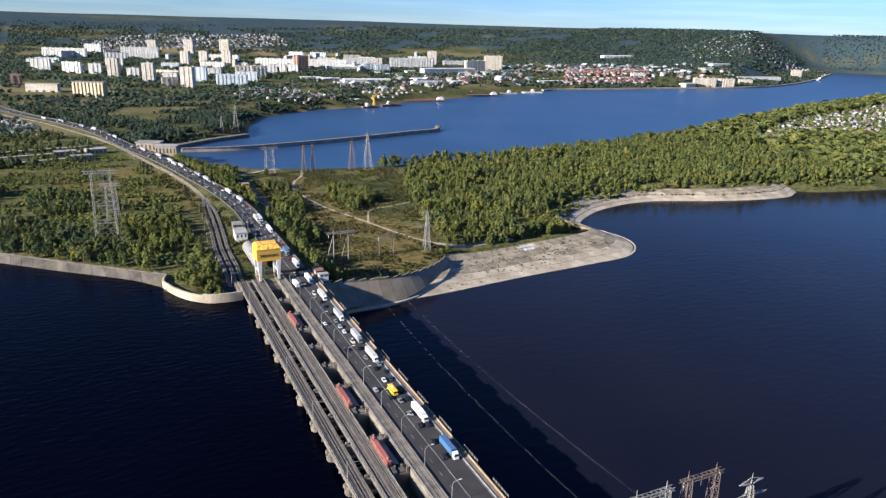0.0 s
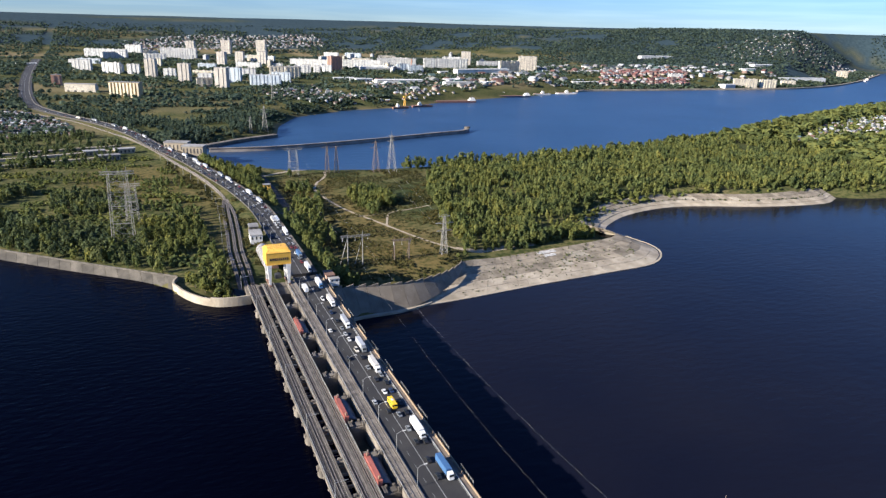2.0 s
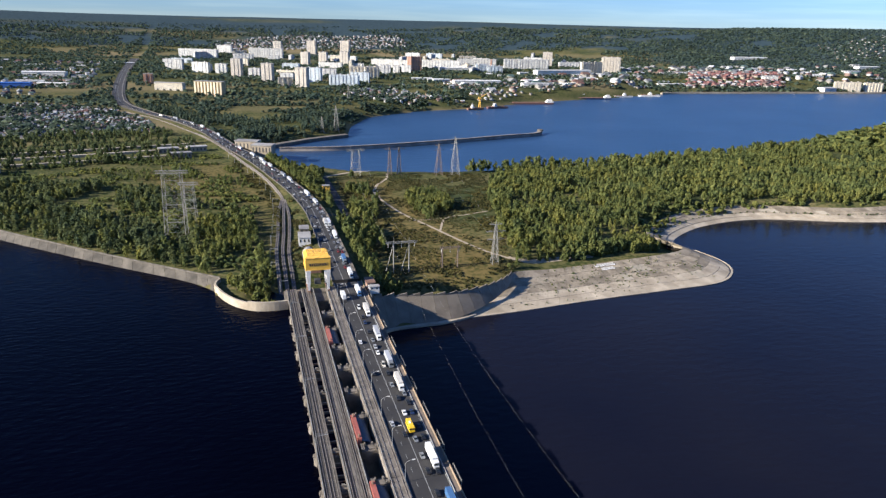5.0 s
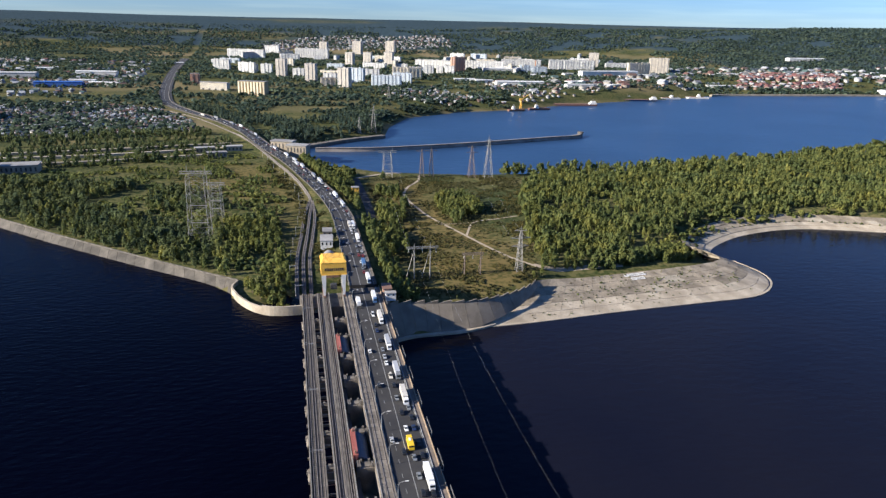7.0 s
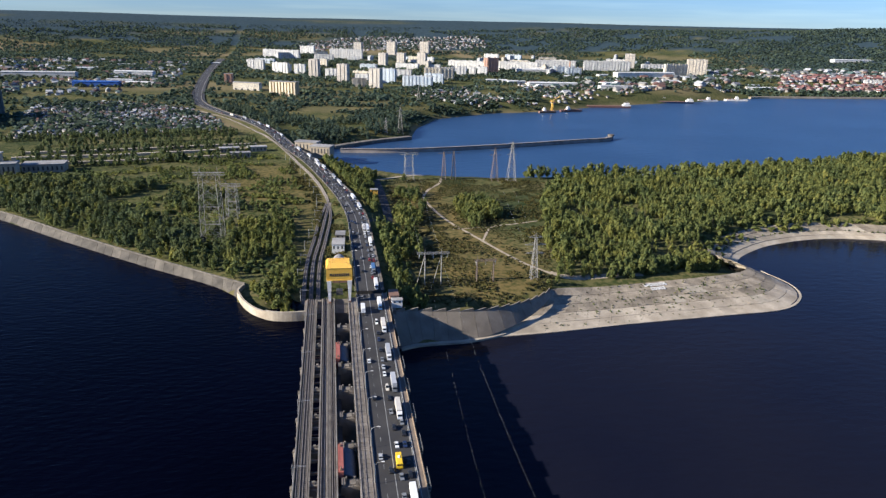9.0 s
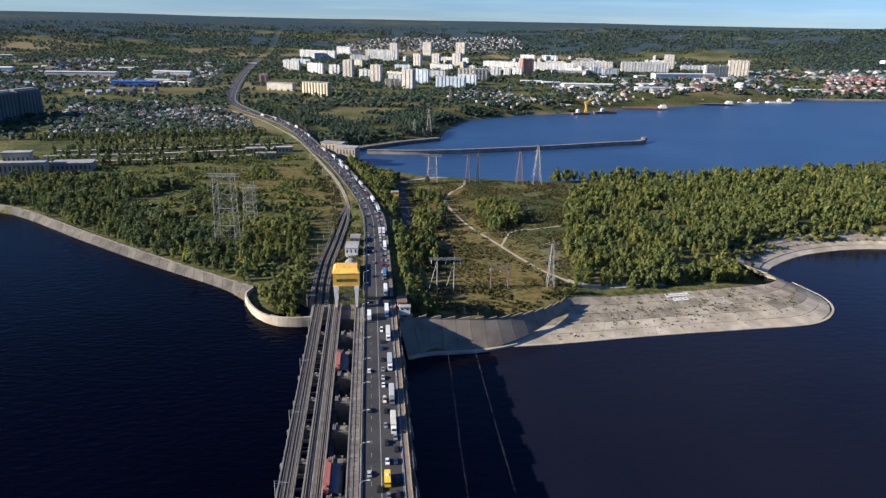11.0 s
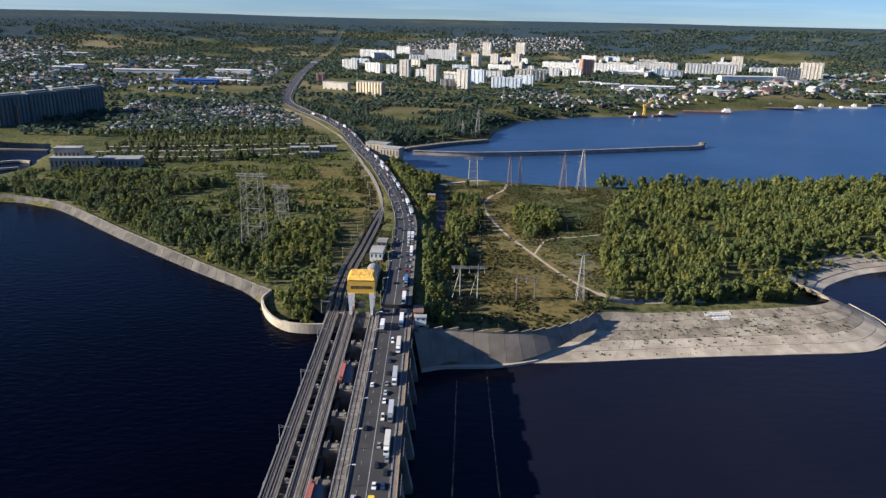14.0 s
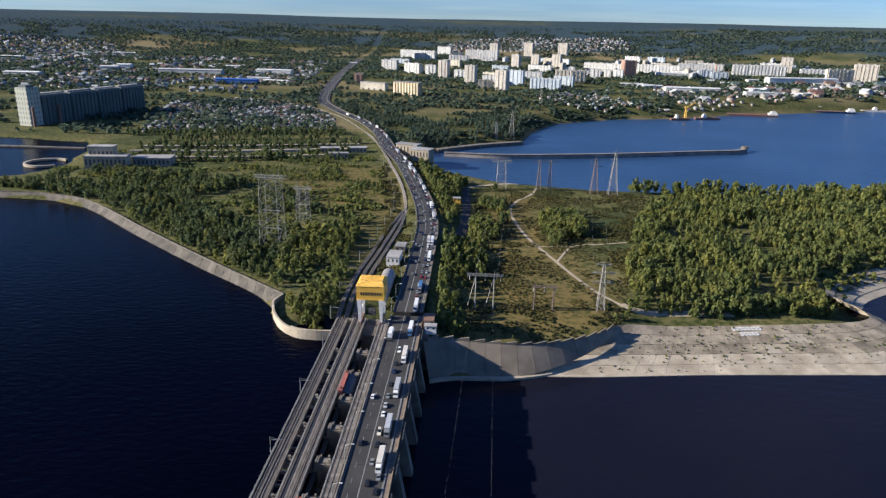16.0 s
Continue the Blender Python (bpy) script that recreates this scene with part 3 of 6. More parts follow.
# road deck
Soup().box(10.5, 31.4, Y0, 14, -2.2, 0.0).make("road_deck", ASPHALT, dam)
Soup().box(10.3, 10.9, Y0, 14, 0.0, 0.75).make("kerb_wall", CONCRETE, dam)
Soup().box(28.7, 31.0, Y0, 14, 0.0, 0.22).make("pavement_strip", surface("pavement", (0.13, 0.104, 0.084), (0.20, 0.165, 0.132), 0.2, 0.9, spread=0), dam)
Soup().box(31.0, 31.35, Y0, 14, -1.6, 1.25).make("parapet", ORANGE, dam, "ochre-painted concrete parapet")
Soup().box(28.4, 28.65, Y0, 14, 0.0, 0.55).make("crash_barrier", STEEL, dam)
Soup().box(19.0, 19.28, Y0, 14, 0.0, 0.02).make("median_line", ROAD_PAINT, dam)
for x in (11.4, 28.0):
    Soup().box(x - 0.12, x + 0.12, Y0, 14, 0.0, 0.02).make("edge_line", ROAD_PAINT, dam)
dash_mesh = Soup().box(-0.07, 0.07, -1.6, 1.6, 0.0, 0.02).mesh("lane_dash", ROAD_PAINT)
for x in (15.1,):
    for k in range(38):
        ob = new("lane_dash", dash_mesh)
        ob.parent, ob.location = dam, (x, 6 - 10.0 * k, 0)


def railing(name, x, y0, y1, z, step, parent, high=1.1):
    s = Soup()
    n = int((y1 - y0) / step)
    for k in range(n + 1):
        s.box(x - 0.07, x + 0.07, y0 + k * step - 0.07, y0 + k * step + 0.07, z, z + high)
    for h in (0.55, 1.0):
        s.box(x - 0.05, x + 0.05, y0, y1, z + high * h - 0.08, z + high * h)
    return s.make(name, STEEL, parent)


railing("railing", -22.05, -420, 4, 0.35, 3.2, dam)
railing("railing", -12.0, -420, 4, 0.2, 3.2, dam)
railing("railing", -4.45, -420, 4, 0.3, 3.2, dam)
railing("railing", 5.0, -420, 4, 0.25, 3.2, dam)


GATE_BLUE = surface("blue_grey_steel", (0.045, 0.055, 0.075), (0.07, 0.08, 0.10), 0.3, 0.6, spread=0.1)


# ---- sluice gates: most closed and dark, a few raised in red oxide ----
def gate(at, raised):
    g = thing("sluice_gate", "raised red oxide steel sluice gate with ribs" if raised else "closed dark steel sluice gate under the deck", "sluice gate", at, "sluice gates of the dam")
    h = (PITCH - 5.4) / 2
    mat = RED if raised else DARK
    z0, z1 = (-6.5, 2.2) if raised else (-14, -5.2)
    Soup().box(-3.7, -3.3, -h, h, z0, z1).make("skin_plate", mat, g)
    for k in range(9):
        y = -h + 0.2 + k * (2 * h - 0.4) / 8
        Soup().box(-3.3, -1.9, y - 0.15, y + 0.15, z0 + 0.3, z1 - 0.3).make("rib", mat, g)
    for z in (z0 + 0.5, (z0 + z1) / 2, z1 - 0.25):
        Soup().box(-3.9, -1.7, -h, h, z - 0.22, z + 0.22).make("girder", mat, g)
    if raised:
        arc = [(-1.6 + 5.4 * math.sin(a), -4.6 + 5.2 * math.cos(a)) for a in np.linspace(0.0, 1.5, 9)]
        Soup().section(arc + [(x * 0.9 - 0.3, zz - 0.5) for x, zz in arc[::-1]], -h + 0.6, h - 0.6).make("gate_leaf", GATE_BLUE, g, "dark blue-grey curved gate leaf")
        for y in (-h + 3, 0, h - 3):
            Soup().beam((3.4, y, -4.4), (-1.4, y, -0.2), 0.5).make("gate_arm", GATE_BLUE, g)
        for y in (-h + 1.6, h - 1.6):
            Soup().box(-3.2, -2.4, y - 0.8, y + 0.8, z1, z1 + 1.3, 0.2).make("lifting_lug", RUST, g)
    return g


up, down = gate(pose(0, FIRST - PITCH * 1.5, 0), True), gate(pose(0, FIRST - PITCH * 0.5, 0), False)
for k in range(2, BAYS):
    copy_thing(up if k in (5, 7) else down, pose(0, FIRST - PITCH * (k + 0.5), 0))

# mesh screens on brackets outside the parapet
scr = thing("screen", "dark mesh wind screen on brackets outside the parapet", "screen", pose(0, FIRST - 4, 0), "screens along the parapet")
s = Soup().box(32.7, 32.85, -6.2, 6.2, -0.6, 1.7)
s.make("panel", surface("screen_mesh", (0.05, 0.05, 0.05), (0.09, 0.085, 0.08), 0.6, 0.7, spread=0.2), scr)
for k in range(6):
    y = -6 + k * 2.4
    Soup().box(32.5, 32.7, y - 0.1, y + 0.1, -0.9, 2.0).box(31.35, 32.7, y - 0.1, y + 0.1, -0.9, -0.65).make("bracket", STEEL, scr)
for k in range(-1, 13):
    if k:
        copy_thing(scr, pose(0, FIRST - 4 - PITCH * k, 0))


# ---- lamp posts on the walkway side of the road ----
def lamp_post(at, side=1):
    p = thing("street_lamp", "tall grey steel lamp post with a curved arm beside the road", "street lamp", at, "lamps along the road")
    s = Soup().tube((0, 0, 0), (0, 0, 8.6), 0.16, 0.1, 8)
    s.make("pole", STEEL, p)
    s, last = Soup(), Vector((0, 0, 8.6))
    for k in range(1, 7):
        a = k / 6 * math.pi / 2
        nxt = Vector((side * 3.0 * (1 - math.cos(a)), 0, 8.6 + 1.6 * math.sin(a)))
        s.tube(last, nxt, 0.09, 0.09, 6, False)
        last = nxt
    arm = s.make("arm", STEEL, p)
    Soup().box(min(side * 2.7, side * 4.1), max(side * 2.7, side * 4.1), -0.22, 0.22, 10.1, 10.35, 0.06).make("lamp_head", WHITE_STEEL, arm)
    Soup().box(-0.35, 0.35, -0.35, 0.35, 0, 0.5, 0.08).make("foot", CONCRETE, p)
    return p


lamp = lamp_post(pose(10.6, -41, 0.2))
for k in range(1, 14):
    copy_thing(lamp, pose(10.6, -41 - PITCH * k, 0.2))
for k in range(1, 24):
    i = np.argmin(abs(ROAD_LINE[:, 1] - (-41 + 30 * k)))
    x, y = ROAD_LINE[i]
    copy_thing(lamp, pose(x - 10.6, y, 0.2, 0, 0, math.degrees(math.atan2(*(ROAD_LINE[i + 1] - ROAD_LINE[i])[::-1])) - 90))


# ---- the yellow gate crane on its white legs, at the abutment ----
crane = thing("gantry_crane", "yellow-clad gantry crane on white tapered legs astride the rails", "crane", pose(-0.6, 1, 0))
crane.scale = (0.92, 1, 1)
ribbed, rn, rl, rb = material("ribbed_cladding", 0.5)
wv = rn.new("ShaderNodeTexWave")
wv.bands_direction = "X"
wv.inputs["Scale"].default_value = 1.2
rl.new(rn.new("ShaderNodeNewGeometry").outputs["Position"], wv.inputs["Vector"])
rr_ = ramp(rn, ((0.0, (0.62, 0.33, 0.03)), (0.6, (0.80, 0.46, 0.05))))
rl.new(wv.outputs["Fac"], rr_.inputs["Fac"])
rl.new(rr_.outputs[0], rb.inputs["Base Color"])
bpn = rn.new("ShaderNodeBump")
bpn.inputs["Distance"].default_value = 0.08
rl.new(wv.outputs["Fac"], bpn.inputs["Height"])
rl.new(bpn.outputs[0], rb.inputs["Normal"])
cabin = Soup().box(-9.2, 9.2, -0.4, 16, 16.2, 24.2).make("cabin", YELLOW, crane, "yellow sheet-metal machine house")
s = Soup()
s.add([(-9.5, -0.7, 24.2), (9.5, -0.7, 24.2), (9.5, 16.3, 24.2), (-9.5, 16.3, 24.2), (-7.6, 2.6, 26.6), (7.6, 2.6, 26.6), (7.6, 13.6, 26.6), (-7.6, 13.6, 26.6)],
      [(3, 2, 1, 0), (4, 5, 6, 7), (0, 1, 5, 4), (1, 2, 6, 5), (2, 3, 7, 6), (3, 0, 4, 7)])
s.make("roof", ribbed, crane, "ribbed yellow hipped roof")
Soup().box(-6.9, 6.9, -0.55, -0.38, 18.6, 20.4).make("louvre", DARK, cabin, "dark louvred opening")
for k in range(9):
    Soup().box(-6.7 + 1.55 * k, -6.45 + 1.55 * k, -0.62, -0.5, 18.7, 20.3).make("louvre_post", YELLOW, cabin)
Soup().box(-9.35, 9.35, -0.55, 16.15, 15.4, 16.2).make("sill_beam", YELLOW, crane)
for x in (-1, 1):
    for y in (0.2, 13.6):
        s = Soup()
        s.add([(x * 6.4, y - 0.8, 0.9), (x * 7.9, y - 0.8, 0.9), (x * 7.9, y + 0.8, 0.9), (x * 6.4, y + 0.8, 0.9),
               (x * 5.6, y - 1.2, 15.4), (x * 8.9, y - 1.2, 15.4), (x * 8.9, y + 1.2, 15.4), (x * 5.6, y + 1.2, 15.4)],
              [f if x > 0 else f[::-1] for f in ((3, 2, 1, 0), (4, 5, 6, 7), (0, 1, 5, 4), (1, 2, 6, 5), (2, 3, 7, 6), (3, 0, 4, 7))])
        s.make("leg", WHITE_STEEL, crane, "white tapered box-steel leg")
    Soup().box(min(x * 6.2, x * 8.2), max(x * 6.2, x * 8.2), -2.0, 16.0, -0.3, 1.0, 0.1).make("bogie", RUST, crane)
    Soup().box(min(x * 6.6, x * 7.6), max(x * 6.6, x * 7.6), 1, 13, 6.2, 7.0).make("tie_beam", WHITE_STEEL, crane)
Soup().box(-2.5, 2.5, 4, 9, 3.5, 6.5, 0.3).box(-0.1, 0.1, 6, 6.2, 6.5, 15.4).make("hoist_block", DARK, crane)

# ---- concrete shores: aprons of cast slabs, the round quay wall, the retaining wall ----
def slabs(name, label, low, high, z0, z1, cols, rows, mat, thick=0.5, lip=0.0, step=0.0, upper=None, gap=0.16, start=None):
    """A sloped apron of slabs between a low and a high line."""
    root = tagged(new(name), label, "embankment", kind="structure")
    a, b = smooth_line(low, 2.0), smooth_line(high, 2.0)
    t = np.linspace(0, 1, cols + 1)
    a = np.stack([np.interp(t, np.linspace(0, 1, len(a)), a[:, k]) for k in (0, 1)], 1)
    b = np.stack([np.interp(t, np.linspace(0, 1, len(b)), b[:, k]) for k in (0, 1)], 1)
    rnd = random.Random(name)

    def at(i, j):
        u = j / rows
        p = a[i] * (1 - u) + b[i] * u
        top = z1 + (start - z1) * max(0.0, 1 - i / cols / 0.22) if start is not None else z1
        return np.array([p[0], p[1], z0 + (top - z0) * u])

    for i in range(cols):
        for j in range(rows):
            q = [at(i, j), at(i + 1, j), at(i + 1, j + 1), at(i, j + 1)]
            mid = sum(q) / 4
            q = [p + (0, 0, step * (1 if e < 2 else -1)) for e, p in enumerate(q)]
            q = [p + (mid - p) / max(np.linalg.norm(mid - p), 0.1) * gap + (0, 0, rnd.uniform(-0.06, 0.06)) for p in q]
            dn = [p - (0, 0, thick) for p in q]
            Soup().add(q + dn, [(0, 1, 2, 3), (0, 4, 5, 1), (1, 5, 6, 2), (2, 6, 7, 3), (3, 7, 4, 0)]).make("slab", APRON_PATCH if upper and rnd.random() < 0.04 else upper if upper and j >= rows // 2 else mat, root)
    if lip:
        s = Soup()
        s.strip([(*p, z1 + lip) for p in b], [(*(p + (b[min(i + 1, cols)] - b[max(i - 1, 0)])[::-1] * (-1, 1) / np.linalg.norm(b[min(i + 1, cols)] - b[max(i - 1, 0)]) * 0.8), z1 + lip) for i, p in enumerate(b)], thick=1.0)
        s.make("coping", CONCRETE_DARK, root)
    return root


slabs("spit_apron", "pale weathered concrete slab slope round the spit", [(97, -13), (142, -10), (213, -1), (288, 6), (335, 12), (362, 32), (373, 58), (368, 92), (354, 107)],
      [(151, 27), (166, 43), (236, 54), (297, 63), (326, 69), (340, 75), (346, 83), (344, 100), (335, 123)], -24.2, -15.0, 34, 5, APRON, step=0.07, upper=APRON_OLD, gap=0.06, start=-10.2)
slabs("bay_apron", "pale concrete slab bank round the bay", [(354, 107), (376, 136), (434, 170), (514, 182), (619, 150), (707, 139), (752, 157)],
      [(334, 124), (356, 158), (428, 197), (516, 210), (624, 177), (706, 176), (752, 190)], -24.2, -14.0, 40, 4, APRON, step=0.2, upper=APRON_OLD, gap=0.08, start=-15.0)
slabs("quay_apron", "long grey concrete quay slope along the reservoir", [(-71, 30), (-92, 56), (-152, 106), (-229, 174), (-325, 262), (-377, 288), (-440, 293), (-620, 279)],
      [(-67, 46), (-88, 63), (-147, 113), (-224, 181), (-321, 269), (-376, 296), (-440, 301), (-622, 287)], -6.3, -1.0, 60, 1, QUAY_CONC, lip=0.5)
# foot kerb along the spit's water line
s = Soup()
foot = smooth_line([(97, -14.5), (142, -11.5), (213, -2.5), (288, 4.5), (336, 10.5), (364, 31), (375, 58), (370, 93)], 6)
s.strip([(*p, -23.5) for p in foot], [(p[0] - 0.5, p[1] + 2.2, -23.5) for p in foot], thick=1.5)
tagged(s.make("foot_kerb", APRON), "pale concrete toe beam at the waterline", "embankment", kind="structure")

# tufts of weed in the joints of the slabs
weed = Soup()
rnd = random.Random(5)
for k in range(420):
    u, v = rnd.random(), rnd.random()
    x = 140 + 200 * u
    y = np.interp(x, (140, 213, 288, 340), (-8, 2, 10, 20)) + v * 48
    z = -24.2 + 9.2 * v + 0.25
    r = rnd.uniform(0.25, 1.15)
    for j in range(3):
        a = rnd.random() * 6.28
        weed.add([(x - r * math.cos(a), y - r * math.sin(a), z - 0.2), (x + r * math.cos(a), y + r * math.sin(a), z - 0.2), (x + rnd.uniform(-r, r), y + rnd.uniform(-r, r), z + r)], [(0, 1, 2)])
berm = smooth_line([(345, 118), (366, 148), (432, 183), (515, 195), (621, 163), (706, 157), (745, 172)], 3.0)
for x, y in berm:
    if rnd.random() < 0.75:
        r, x, y = rnd.uniform(0.3, 1.1), x + rnd.uniform(-3, 3), y + rnd.uniform(-2, 2)
        for j in range(3):
            a = rnd.random() * 6.28
            weed.add([(x - 2 * r * math.cos(a), y - r * math.sin(a), -19.2), (x + 2 * r * math.cos(a), y + r * math.sin(a), -19.2), (x + rnd.uniform(-r, r), y + rnd.uniform(-r, r), -18.2 + r)], [(0, 1, 2)])
tagged(weed.make("weed_tufts", LEAF_DARK), "dark weed tufts in slab joints", "weeds", kind="stuff")

# pale painted letters on the spit's slope, worn past reading
s = Soup()
for row, n, x0 in ((0, 8, 238), (1, 5, 242)):
    for k in range(n):
        x = x0 + k * 2.6
        y1 = 52.0 - row * 6.0 + (x - 240) * 0.15
        y0 = y1 - 4.0
        z0, z1 = (-15.0 + (v - 54.5 - (x - 240) * 0.15) * 0.165 + 0.35 for v in (y0, y1))
        for e0, e1 in ((0.0, 0.7), (1.3, 2.0)):
            s.add([(x + e0, y0, z0), (x + e1, y0, z0), (x + e1, y1, z1), (x + e0, y1, z1)], [(0, 1, 2, 3)])
        for v in (0.12, 0.88):
            ym, zm = y0 + (y1 - y0) * v, z0 + (z1 - z0) * v + 0.02
            s.add([(x, ym - 0.45, zm - 0.16), (x + 2.0, ym - 0.45, zm - 0.16), (x + 2.0, ym + 0.45, zm + 0.16), (x, ym + 0.45, zm + 0.16)], [(0, 1, 2, 3)])
tagged(s.make("slope_sign", WHITE_STEEL), "worn white painted letter bars on the concrete slope", "sign")

# round quay wall beside the rail bridge
arc = smooth_line([(-22.5, -13.5), (-33, -14), (-45, -11.5), (-56, -2), (-64, 11), (-69, 24), (-71, 33), (-68, 44)], 3.0)
quay = tagged(new("quay_wall"), "curved pale concrete quay wall with a stepped top", "wall", kind="structure")
d = np.gradient(arc, axis=0)
d /= np.linalg.norm(d, axis=1)[:, None]
inner = arc + np.stack([d[:, 1], -d[:, 0]], 1) * 1.3
for a in range(0, len(arc) - 1, 3):
    b = min(a + 3, len(arc) - 1)
    top = 0.4 if arc[a][0] > -44 else -0.5
    s = Soup()
    s.strip([(*p, top) for p in arc[a:b + 1]], [(*p, top) for p in inner[a:b + 1]], thick=top + 8.5)
    s.make("wall_panel", APRON, quay)

# retaining wall on the downstream side: battered panels with stepped tops
wall = tagged(new("retaining_wall"), "tall grey concrete retaining wall with a stepped top", "wall", kind="structure")
high = smooth_line([(33, -12), (48, -7), (64, -6), (87, -5), (106, -1), (127, 8), (145, 21), (155, 32)], 2.0)
N = 14
hi = np.stack([np.interp(np.linspace(0, 1, N + 1), np.linspace(0, 1, len(high)), high[:, k]) for k in (0, 1)], 1)
tang = np.gradient(hi, axis=0)
tang /= np.linalg.norm(tang, axis=1)[:, None]
lo = hi + np.stack([tang[:, 1], -tang[:, 0]], 1) * np.interp(np.arange(N + 1), (0, 5, N), (15.0, 14.0, 1.6))[:, None]
base = lambda k: float(np.interp(k, (0, 3, 6, N), (-3.8, -6.6, -8.4, -9.8)))
foot_z = lambda k: float(np.interp(k, (0, 5, N), (-24.6, -24.4, -12.5)))
for k in range(N):
    q = [(*lo[k], foot_z(k)), (*lo[k + 1], foot_z(k + 1)), (*hi[k + 1], base(k + 1)), (*hi[k], base(k))]
    back = [(x - 0.3, y + 1.5, z) for x, y, z in q]
    joint = 0.02 * np.subtract(q[1], q[0])
    q[1], q[2] = tuple(np.subtract(q[1], joint)), tuple(np.subtract(q[2], joint))
    Soup().add(q + back, [(0, 1, 2, 3), (3, 2, 6, 7), (1, 5, 6, 2), (0, 3, 7, 4), (4, 7, 6, 5)]).make("wall_panel", WALL_CONC, wall)
    a, b = q[3], q[2]
    top = [(a[0], a[1], a[2] + 0.3), (b[0], b[1], a[2] + 1.9), (b[0] - 0.2, b[1] + 0.9, a[2] + 1.9), (a[0] - 0.2, a[1] + 0.9, a[2] + 0.3)]
    low4 = [a, b, (b[0] - 0.2, b[1] + 0.9, b[2]), (a[0] - 0.2, a[1] + 0.9, a[2])]
    Soup().add(low4 + top, [(0, 1, 5, 4), (4, 5, 6, 7), (1, 2, 6, 5), (2, 3, 7, 6), (3, 0, 4, 7)]).make("parapet", WALL_CONC, wall)
s = Soup()
s.strip([(*p, -22.6) for p in lo[:9] + (0, -2.2)], [(*p, -22.6) for p in lo[:9] + (0, 1.0)], thick=3.0)
s.make("footing", APRON, wall)

# pale quay along the far town shore
far_quay = smooth_line([(1320, 1648), (1405, 1668), (1825, 1666), (2454, 1678), (3079, 1939), (3947, 2456)], 40.0)
s = Soup()
s.strip([(*p, -18.5) for p in far_quay], [(p[0] - 3, p[1] + 9, -18.5) for p in far_quay], thick=6.5)
tagged(s.make("town_quay", APRON), "long pale concrete quay along the far town shore", "quay", kind="structure")

# mole and lock quay in the channel
mole = smooth_line([(10, 712), (120, 709), (285, 747), (440, 797), (505, 816), (528, 842)], 8.0)
s = Soup()
s.strip(*ribbon(mole, -4.5, 4.5, -18.0, lambda x, y: 0 * x), thick=9)
mo = tagged(s.make("mole", surface("mole_concrete", (0.20, 0.17, 0.15), (0.34, 0.30, 0.26), 0.06, 0.9, spread=0)), "long narrow brown-grey concrete mole in the channel", "mole", kind="structure")
Soup().strip(*ribbon(mole, 4.2, 5.2, -17.2, lambda x, y: 0 * x), thick=1.2).make("coping", CONCRETE, mo)
Soup().tube((528, 842, -18), (528, 842, -15), 6, 6, 14).make("mole_head", CONCRETE, mo)
qy = smooth_line([(0, 742), (40, 778), (75, 806), (141, 846)], 8.0)
Soup().strip(*ribbon(qy, -9, 3, -18.5, lambda x, y: 0 * x), thick=8).make("lock_quay", CONCRETE)
tagged(bpy.data.objects["lock_quay"], "grey concrete lock quay beside the channel", "quay", kind="structure")


# ---- earth tracks, the side road and the railway on land ----
DIRT = surface("dirt_track", (0.30, 0.24, 0.16), (0.42, 0.35, 0.25), 0.2, 0.95, spread=0)


def lane(name, label, pts, width, mat, cat="path", lift=0.25):
    line = smooth_line(pts, 5.0)
    a, m, b = ribbon(line, -width / 2, -width / 2, lift)[0], ribbon(line, 0, 0, lift)[0], ribbon(line, width / 2, width / 2, lift)[0]
    s = Soup()
    s.strip(a, m).strip(m, b)
    return tagged(s.make(name, mat), label, cat, kind="structure")


lane("track_main", "pale trodden earth track across the meadow", [(168, 74), (151, 104), (131, 161), (112, 232), (99, 322), (108, 370), (127, 406), (135, 440)], 3.0, DIRT)
lane("track_side", "pale trodden earth track across the meadow", [(131, 161), (150, 207), (175, 216), (202, 226)], 2.2, DIRT)
lane("track_fork", "pale trodden earth track across the meadow", [(110, 204), (126, 205), (150, 207)], 2.0, DIRT)
lane("track_shore", "pale dirt road along the channel shore", [(52, 430), (110, 462), (226, 455), (330, 462), (440, 468)], 6.0, DIRT)
lane("track_spit", "pale dirt patch beside the concrete apron", [(168, 76), (178, 66), (202, 68), (246, 72)], 7.0, DIRT)
lane("side_road", "grey asphalt side road and lay-by", [(28, 205), (48, 225), (52, 290), (52, 360), (50, 425)], 9.0, ASPHALT, "road")
for k, off in enumerate((-7.5, -2.5, 2.5)):
    tr = smooth_line([(x + off * (1 if y < 260 else 0.3), y) for x, y in (TRACKS if k == 1 else TRACKS[:6])], 6.0)
    bed = ribbon(tr, -1.5, 1.5, 0.9 if k < 3 else 0)
    s = Soup()
    s.strip(*bed, thick=1.2)
    ob = tagged(s.make("railway_bed_%d" % (k + 1), BALLAST), "dark ballasted railway track with steel rails", "railway", kind="structure")
    for w in (-0.76, 0.76):
        Soup().strip(*ribbon(tr, w - 0.1, w + 0.1, 1.15), thick=0.2).make("rail", RAIL, ob)

Soup().box(-1300, -503, 578, 584, -9, -4.2).make("basin_mole", CONCRETE)
tagged(bpy.data.objects["basin_mole"], "thin concrete mole across the upper basin", "mole", kind="structure")

